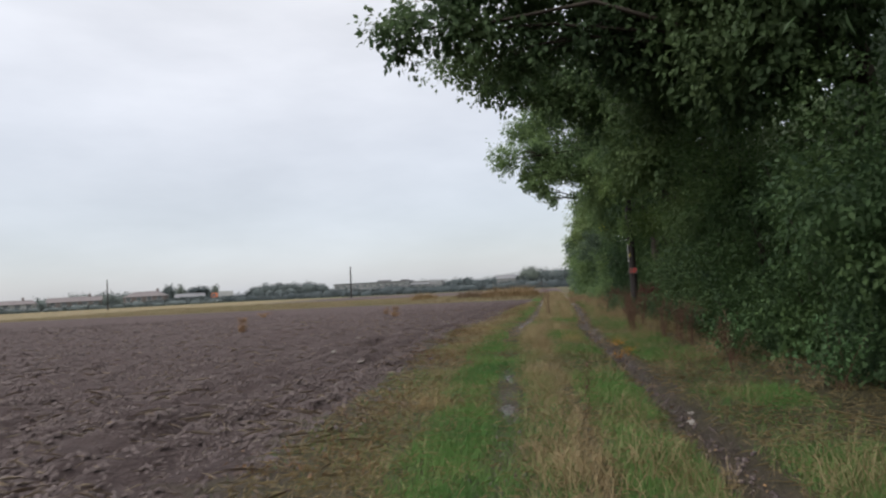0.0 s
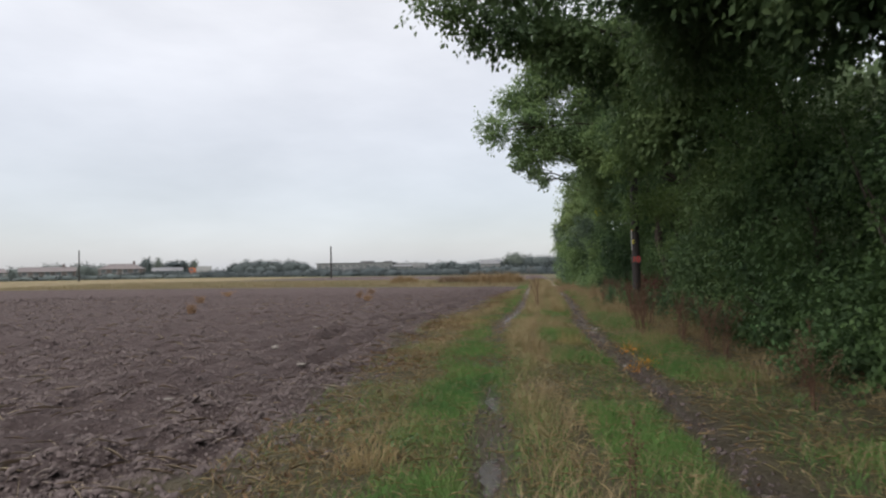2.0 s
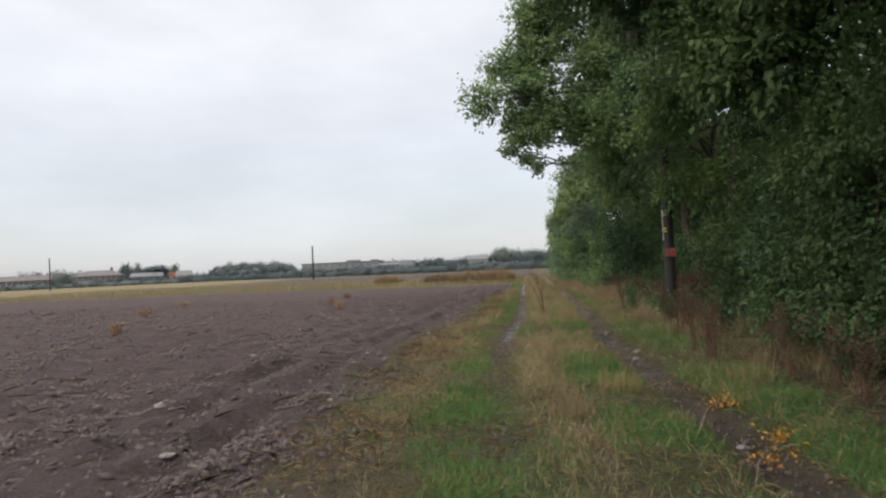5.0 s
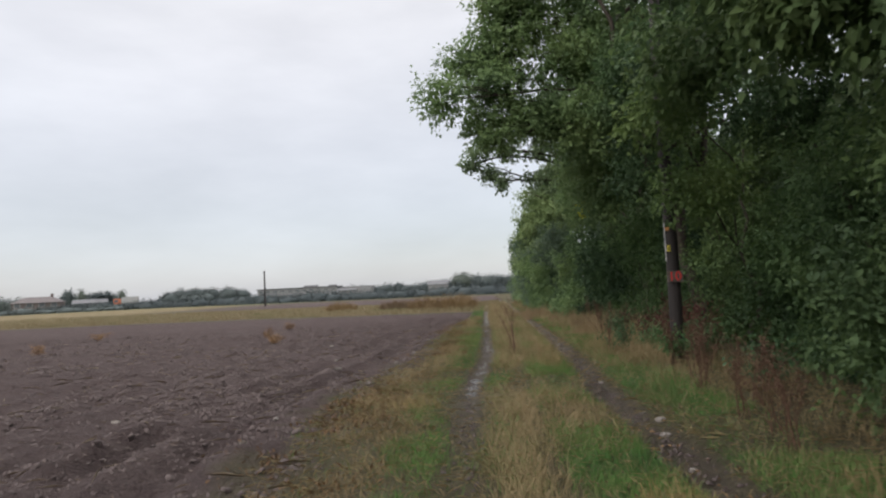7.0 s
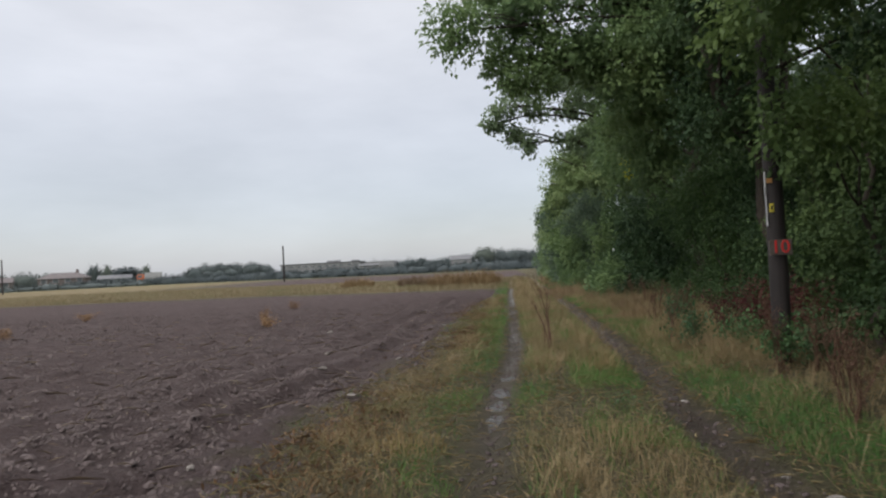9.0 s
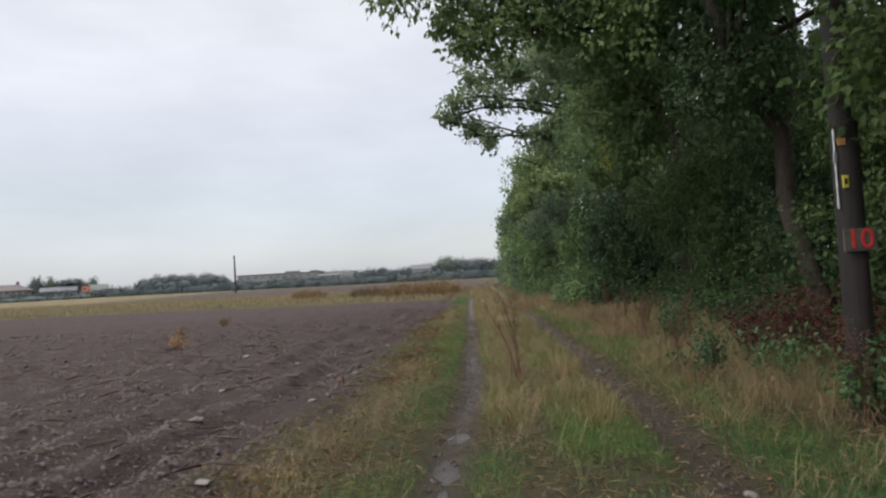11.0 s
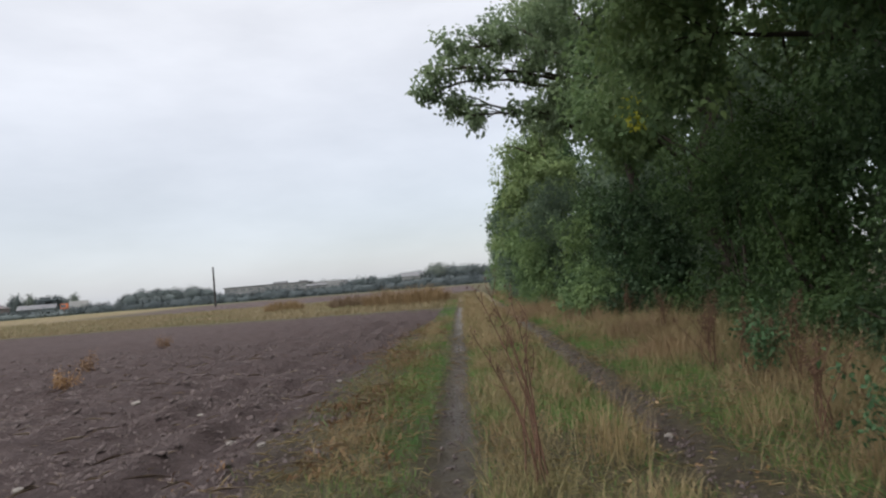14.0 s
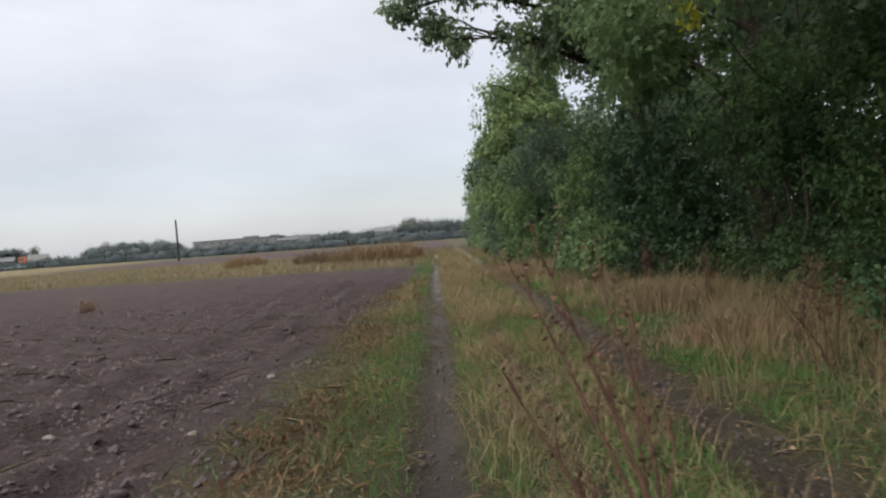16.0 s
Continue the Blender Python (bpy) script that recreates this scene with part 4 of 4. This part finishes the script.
# ---- ploughed field: clods, stubble, stones ----
def lumps(x, y, s, r, sink=0.25):
    """Rough clods: jittered octahedra, each squashed and turned."""
    n = len(x)
    O = np.array([(1, 0, 0), (0, 1, 0), (-1, 0, 0), (0, -1, 0), (0, 0, 1), (0, 0, -1), (0.62, 0.62, 0.5), (-0.62, 0.62, 0.5), (-0.62, -0.62, 0.5), (0.62, -0.62, 0.5)], float)
    T = np.array([(0, 6, 9), (0, 1, 6), (1, 7, 6), (1, 2, 7), (2, 8, 7), (2, 3, 8), (3, 9, 8), (3, 0, 9), (6, 7, 4), (7, 8, 4), (8, 9, 4), (9, 6, 4)])
    P = O[None] * (1 + r.normal(0, 0.2, (n, 10, 1))) * s[:, None, None] * (0.6 + 0.7 * r.random((n, 1, 3))) * np.array([1, 1, 0.7])
    a = r.uniform(0, 2 * math.pi, n)
    c, si = np.cos(a)[:, None], np.sin(a)[:, None]
    X, Y = P[..., 0] * c - P[..., 1] * si, P[..., 0] * si + P[..., 1] * c
    tilt = r.normal(0, 0.35, (n, 1))
    Z = P[..., 2] + X * tilt
    P = np.stack([X + x[:, None], Y + y[:, None], Z + (ground_z(x, y) + s * sink)[:, None]], -1)
    return P.reshape(-1, 3), (np.arange(n)[:, None, None] * 10 + T[None]).reshape(-1, 3)


def soil_density(x, y):
    return masks(x, y)[0] * (y < field_end(x)) * np.clip((fbm(x, y, 0.9, 91) - 0.3) * 2.5, 0.08, 0.8)


r = np.random.default_rng(601)
n = 75000
y = 5.5 + 36 * r.random(n) ** 1.3
x = plough_edge(y) + 0.9 - (1.2 + 0.98 * (y - 1)) * r.random(n) ** 1.25
keep = r.random(n) < soil_density(x, y)
x, y = x[keep], y[keep]
s = 0.01 + 0.042 * r.random(len(x)) ** 4.5 + 0.001 * np.clip(y - 30, 0, 20) + 0.0015 * np.clip(-x - 5, 0, 20)
V, F = lumps(x, y, s, r)
tagged(new("soil_clods", mesh_of("soil_clods", V, F, M_CLOD)), "rough damp brown clods of the ploughed field", "soil", kind="stuff")

n = 150000
y = 5.5 + 30 * r.random(n) ** 1.2
x = plough_edge(y) + 0.9 - (1.2 + 0.75 * (y - 1)) * r.random(n) ** 1.4
keep = r.random(n) < soil_density(x, y)
x, y = x[keep], y[keep]
n = len(x)
s = 0.007 + 0.019 * r.random(n) ** 2
a = r.uniform(0, 2 * math.pi, n)[:, None] + np.array([[0, 1.57, 3.14, 4.71]])
rim = s[:, None] * r.uniform(0.7, 1.5, (n, 4))
zb = ground_z(x, y)
V = np.stack([np.concatenate([x[:, None] + rim * np.cos(a), (x + r.normal(0, 0.3, n) * s)[:, None]], 1),
              np.concatenate([y[:, None] + rim * np.sin(a), (y + r.normal(0, 0.3, n) * s)[:, None]], 1),
              np.concatenate([np.repeat(zb[:, None] - 0.004, 4, 1), (zb + s * r.uniform(0.6, 1.5, n))[:, None]], 1)], -1).reshape(-1, 3)
F = (np.arange(n)[:, None, None] * 5 + np.array([[[0, 1, 4], [1, 2, 4], [2, 3, 4], [3, 0, 4]]])).reshape(-1, 3)
tagged(new("soil_crumbs", mesh_of("soil_crumbs", V, F, M_CLOD)), "fine damp crumbs of ploughed soil", "soil", kind="stuff")

n = 30000
y = 5.5 + 36 * r.random(n) ** 1.4
x = plough_edge(y) + 0.9 - (1.2 + 0.9 * (y - 1)) * r.random(n) ** 1.4
keep = r.random(n) < soil_density(x, y) + 0.1
x, y = x[keep], y[keep]
D = unit(np.stack([r.normal(0, 1, len(x)), r.normal(0, 1, len(x)), r.normal(0, 0.25, len(x))], 1))
L = 0.03 + 0.1 * r.random(len(x)) ** 2
V, F = leaves(np.stack([x, y, ground_z(x, y) + 0.02 + 0.03 * r.random(len(x))], 1), D, L, np.full(len(x), 0.005) + 0.008 * r.random(len(x)), r)
tagged(new("stubble", mesh_of("stubble", V, F, M_LITTER)), "scattered pale straw and stubble on the soil", "straw", kind="stuff")


n = 3400
y = 6 + 32 * r.random(n) ** 1.3
x = plough_edge(y) + 0.5 - (1.0 + 0.8 * (y - 1)) * r.random(n) ** 1.5
keep = r.random(n) < soil_density(x, y) + 0.15
x, y = x[keep], y[keep]
D = unit(np.stack([r.normal(0, 1, len(x)), r.normal(0, 0.8, len(x)), r.normal(0, 0.06, len(x))], 1))
V, F = leaves(np.stack([x, y, ground_z(x, y) + 0.045 + 0.03 * r.random(len(x))], 1), D, 0.12 + 0.35 * r.random(len(x)) ** 2, 0.004 + 0.005 * r.random(len(x)), r)
tagged(new("straw_stalks", mesh_of("straw_stalks", V, F, M_LITTER)), "long pale straw stalks strewn over the soil", "straw", kind="stuff")


def stone(x, y, s, seed, label, mat=None):
    r = np.random.default_rng(seed)
    bm = bmesh.new()
    bmesh.ops.create_icosphere(bm, subdivisions=2, radius=s)
    st = Vector((r.uniform(0.8, 1.3), r.uniform(0.7, 1.1), r.uniform(0.45, 0.65)))
    for v in bm.verts:
        k = 1 + 0.45 * (noise.noise(v.co * (1.4 / s) + Vector((seed, 0, 0))))
        v.co = Vector((v.co.x * st.x, v.co.y * st.y, v.co.z * st.z)) * k
    me = bpy.data.meshes.new("stone")
    bm.to_mesh(me)
    bm.free()
    me.materials.append(mat or M_STONE)
    ob = new("stone", me)
    ob.location, ob.rotation_euler = (x, y, float(ground_z(x, y)) + s * 0.22), (0, 0, r.uniform(0, 6))
    return tagged(ob, label, "stone", "loose stones")


FLINT = "pale flint stone lying loose on the soil"
for i, (sx, sy, ss) in enumerate([(-2.72, 18.73, 0.05), (-2.26, 28.5, 0.055), (-4.4, 16.04, 0.07), (-1.88, 29.8, 0.05), (-3.3, 30.36, 0.06), (-2.1, 22.9, 0.05), (-4.0, 11.8, 0.06), (-2.77, 11.35, 0.05), (-1.8, 28.0, 0.045), (-3.2, 14.1, 0.06), (-4.6, 31.3, 0.07), (-2.0, 26.0, 0.05), (-3.1, 25.2, 0.06), (-2.9, 20.4, 0.045), (-5.2, 20.7, 0.06), (-2.4, 16.3, 0.045), (-3.6, 27.3, 0.05), (-1.7, 31.6, 0.05)]):
    stone(sx, sy, ss, 900 + i, FLINT)
for i, (sx, sy, ss) in enumerate([(1.74, 19.34, 0.055), (1.6, 18.7, 0.05), (1.68, 19.9, 0.04), (1.5, 17.6, 0.04), (1.75, 8.4, 0.05), (1.85, 8.9, 0.04), (1.66, 22.3, 0.045), (1.78, 27.4, 0.05), (1.6, 14.2, 0.045)] ):
    stone(sx, sy, ss, 940 + i, "pale stone half sunk in the muddy rut")

# crumbled mud and fallen leaves in the ruts
n = 4500
y = 5.5 + 32 * r.random(n) ** 1.2
side = r.random(n) < 0.62
x = np.where(side, rut_right(y), rut_left(y)) + r.normal(0, 0.11, n)
V, F = lumps(x, y, 0.008 + 0.022 * r.random(n) ** 3, r)
tagged(new("mud_crumbs", mesh_of("mud_crumbs", V, F, M_CLOD)), "dark crumbled mud in the wheel ruts", "mud", kind="stuff")
n = 700
y = 6 + 30 * r.random(n)
x = rut_right(y) + r.normal(0, 0.3, n)
D = unit(np.stack([r.normal(0, 1, n), r.normal(0, 1, n), r.normal(0, 0.15, n)], 1))
V, F = leaves(np.stack([x, y, ground_z(x, y) + 0.02], 1), D, 0.02 + 0.03 * r.random(n), 0.014 + 0.014 * r.random(n), r)
M_FALLEN = leafy("fallen_leaf", [(0.1, 0.06, 0.03), (0.24, 0.13, 0.05), (0.33, 0.27, 0.16)], 0.8, 0.6, 0.0, 0.3)
tagged(new("fallen_leaves", mesh_of("fallen_leaves", V, F, M_FALLEN)), "scattered brown fallen leaves along the rut", "leaves", kind="stuff")


# ---- puddles in the left-hand rut ----
def water_material():
    mat, nt, bsdf = material("muddy_water", 0.12, 0.0, 0.5)
    bsdf.inputs["Base Color"].default_value = (0.035, 0.03, 0.026, 1)
    bump(nt, bsdf, noise_node(nt, 30.0, 5.0, 0.75), 0.9, 0.02)
    nt.links.new(ramp(nt, noise_node(nt, 9.0, 3.0), [(0.35, (0.04, 0.04, 0.04)), (0.65, (0.32, 0.32, 0.32))]), bsdf.inputs["Roughness"])
    return mat


M_WATER = water_material()


def puddle(y0, y1, w, seed):
    ys = np.arange(y0, y1 + 0.01, 0.08)
    xc = rut_left(ys) + 0.08 * (vnoise(ys, ys * 0, 3.5, seed + 9) - 0.5)
    wl2 = 0.5 + 1.0 * vnoise(ys, ys * 0, 6.0, seed + 21)
    wd = w * np.sqrt(np.clip(np.sin((ys - y0) / (y1 - y0) * math.pi), 0.02, 1)) * (0.45 + 1.1 * vnoise(ys, ys * 0, 4.0, seed))
    z = np.median(ground_z(xc, ys)) + 0.004
    V = np.concatenate([np.stack([xc - wd * wl2, ys, ys * 0 + z], 1), np.stack([xc + wd, ys, ys * 0 + z], 1)])
    n = len(ys)
    i = np.arange(n - 1)
    F = np.stack([i, i + n, i + n + 1, i + 1], 1)
    return tagged(new("puddle", mesh_of("puddle", V, F, M_WATER, True)), "shallow muddy rainwater standing in the wheel rut", "puddle", "puddles in the rut", "structure")


for i, (a, b) in enumerate([(8.8, 10.3), (10.4, 12.0), (21.3, 22.7), (22.8, 24.3)]):
    puddle(a, b, 0.12, i)


# ---- weeds ----
def stem_plant(name, label, x, y, stems, mat_leaf, seed, leaf=0.0, cover=0.0, category="weed", group="", r0=0.007, heads=0, twigs=(3, 4, 5, 6, 7)):
    """Stems given as (tip dx, dy, height), side twigs, and heads or leaves."""
    r = np.random.default_rng(seed)
    z0 = float(ground_z(x, y)) - 0.02
    root = thing(name, (x, y, z0), label, category, group)
    pts = []
    for dx, dy, h in stems:
        b = np.array([r.normal(0, 0.05), r.normal(0, 0.05), 0])
        t = np.linspace(0, 1, 8)[:, None]
        p = b + (np.array([dx, dy, h]) - b) * t
        p[:, :2] += 0.06 * h * np.sin(t * math.pi) * np.array([[np.sign(-dx or 1), 0.3]]) + np.cumsum(r.normal(0, 0.006, (8, 2)), 0)
        pieces = [tube(p, np.linspace(r0, r0 * 0.35, 8), 6)]
        for i in twigs:
            for _ in range(2 if heads else 1):
                d = unit(r.normal(0, 0.5, 3) + np.array([dx, dy, h * 1.2]) / h)
                q = p[i] + d * h * r.uniform(0.08, 0.17)
                pieces.append(tube([p[i], (p[i] + q) / 2 + r.normal(0, 0.006, 3), q], (r0 * 0.4, r0 * 0.3, r0 * 0.2), 4))
                pts.append((p[i] + q) / 2)
                pts.append(q)
        V, F = joined(pieces)
        part("stem", mesh_of("stem", V, F, M_STEM, True), M_STEM, root)
    pts = np.array(pts)
    if heads:
        P = np.repeat(pts, heads, 0) + r.normal(0, 0.022, (len(pts) * heads, 3))
        P = P[P[:, 2] > max(h for _, _, h in stems) * 0.55]
        L = 0.012 + 0.014 * r.random(len(P))
        V, F = leaves(P, unit(r.normal(0, 1, P.shape)), L, L * 0.6, r)
        tagged(part("seed_head", mesh_of("seed_head", V, F, M_STEM), M_STEM, root), kind="stuff")
    if leaf:
        P = np.repeat(pts, 5, 0) + r.normal(0, 0.06, (len(pts) * 5, 3))
        L = leaf * (0.6 + 0.8 * r.random(len(P)))
        V, F = leaves(P, unit(r.normal(0, 1, P.shape) - np.array([0, 0, 0.3])), L, L * 0.6, r)
        part("foliage", mesh_of("foliage", V, F, mat_leaf), mat_leaf, root)
    return root


stem_plant("dead_weed", "tall dead branching weed stalks standing between the ruts", 0.57, 26.15,
           [(-0.27, 0.45, 1.18), (-0.2, 0.5, 1.22), (-0.08, 0.5, 1.15), (0.05, 0.6, 1.05), (-0.3, 0.3, 0.92), (-0.14, 0.35, 1.02), (-0.2, 0.2, 0.7), (0.04, 0.3, 0.78)], M_STEM, 1001, r0=0.009, heads=5, twigs=(5, 6, 7))
stem_plant("dead_weed", "thin dead weed stalk in the grass", 0.75, 8.3, [(0.05, 0.1, 0.5), (0.0, 0.05, 0.42)], M_STEM, 1002, r0=0.005, heads=6)
for i, (wx, wy) in enumerate([(2.45, 17.9), (2.6, 18.5), (2.57, 19.2), (3.2, 16.1), (2.95, 16.6), (3.05, 15.2), (3.1, 23.35), (3.45, 23.2), (2.74, 21.1), (3.1, 17.4), (2.9, 21.3), (3.0, 19.8), (2.75, 26.8), (3.1, 14.6), (3.3, 29.2), (3.5, 28.5), (3.15, 29.8), (3.5, 30.8), (3.3, 22.4), (3.7, 33.2), (2.9, 11.2), (3.9, 36.0)]):
    q = np.random.default_rng(1100 + i)
    stem_plant("dock_stalk", "rust-brown dead dock stalks at the hedge foot", wx, wy, [(q.normal(0, 0.14), q.normal(0, 0.14), q.uniform(0.5, 0.85)) for _ in range(7)], M_STEM, 1200 + i, group="dead docks", r0=0.006, heads=7)
for i, (wx, wy) in enumerate([(3.55, 26.3), (3.75, 25.9), (3.95, 26.5), (4.2, 25.1), (4.0, 25.5)]):
    q = np.random.default_rng(1300 + i)
    stem_plant("red_dogwood", "low dogwood bush with dark red leaves", wx, wy, [(q.normal(0, 0.3), q.normal(0, 0.3), q.uniform(0.5, 0.95)) for _ in range(14)], M_LEAF_RED, 1400 + i, 0.045, category="shrub", group="red dogwoods", r0=0.006)
for i, (wx, wy) in enumerate([(3.3, 25.2), (3.2, 23.5), (3.55, 23.5), (3.6, 23.3), (2.9, 26.0), (3.3, 28.8), (3.2, 12.2), (3.4, 16.2), (3.9, 30.2), (3.4, 20.3), (3.5, 9.4)]):
    q = np.random.default_rng(1500 + i)
    stem_plant("nettle", "clump of green nettles at the hedge foot", wx, wy, [(q.normal(0, 0.2), q.normal(0, 0.2), q.uniform(0.35, 0.7)) for _ in range(11)], M_LEAF_NETTLE, 1600 + i, 0.055, category="weed", group="nettles", r0=0.004)
M_AMBER = leafy("amber_leaf", [(0.34, 0.22, 0.03), (0.4, 0.18, 0.035), (0.3, 0.13, 0.03)])
M_ORANGE_WEED = leafy("rusty_leaf", [(0.17, 0.1, 0.06), (0.22, 0.14, 0.08)])
for i, (wx, wy) in enumerate([(-7.2, 33.7), (-15.1, 33.3), (-8.2, 36.5), (-11.5, 26.0), (-9.0, 42.0), (-17.0, 40.0)]):
    q = np.random.default_rng(1700 + i)
    stem_plant("field_weed", "rusty dried weed tuft on the ploughed soil", wx, wy, [(q.normal(0, 0.2), q.normal(0, 0.2), q.uniform(0.15, 0.35)) for _ in range(8)], M_ORANGE_WEED, 1800 + i, 0.05, category="weed", group="weeds in the field", r0=0.006)
for i, (wx, wy, mt) in enumerate([(1.89, 15.45, M_AMBER), (1.82, 14.28, M_AMBER), (1.74, 13.8, M_AMBER), (1.05, 14.3, M_LEAF_NETTLE), (1.95, 21.6, M_LEAF_NETTLE), (0.9, 21.8, M_LEAF_NETTLE), (-0.75, 9.6, M_LEAF_NETTLE)]):
    q = np.random.default_rng(1900 + i)
    stem_plant("rosette_weed", "small low leafy weed beside the rut", wx, wy, [(q.normal(0, 0.1), q.normal(0, 0.1), q.uniform(0.04, 0.08)) for _ in range(3)], mt, 1950 + i, 0.032, category="weed", group="small weeds", r0=0.003)
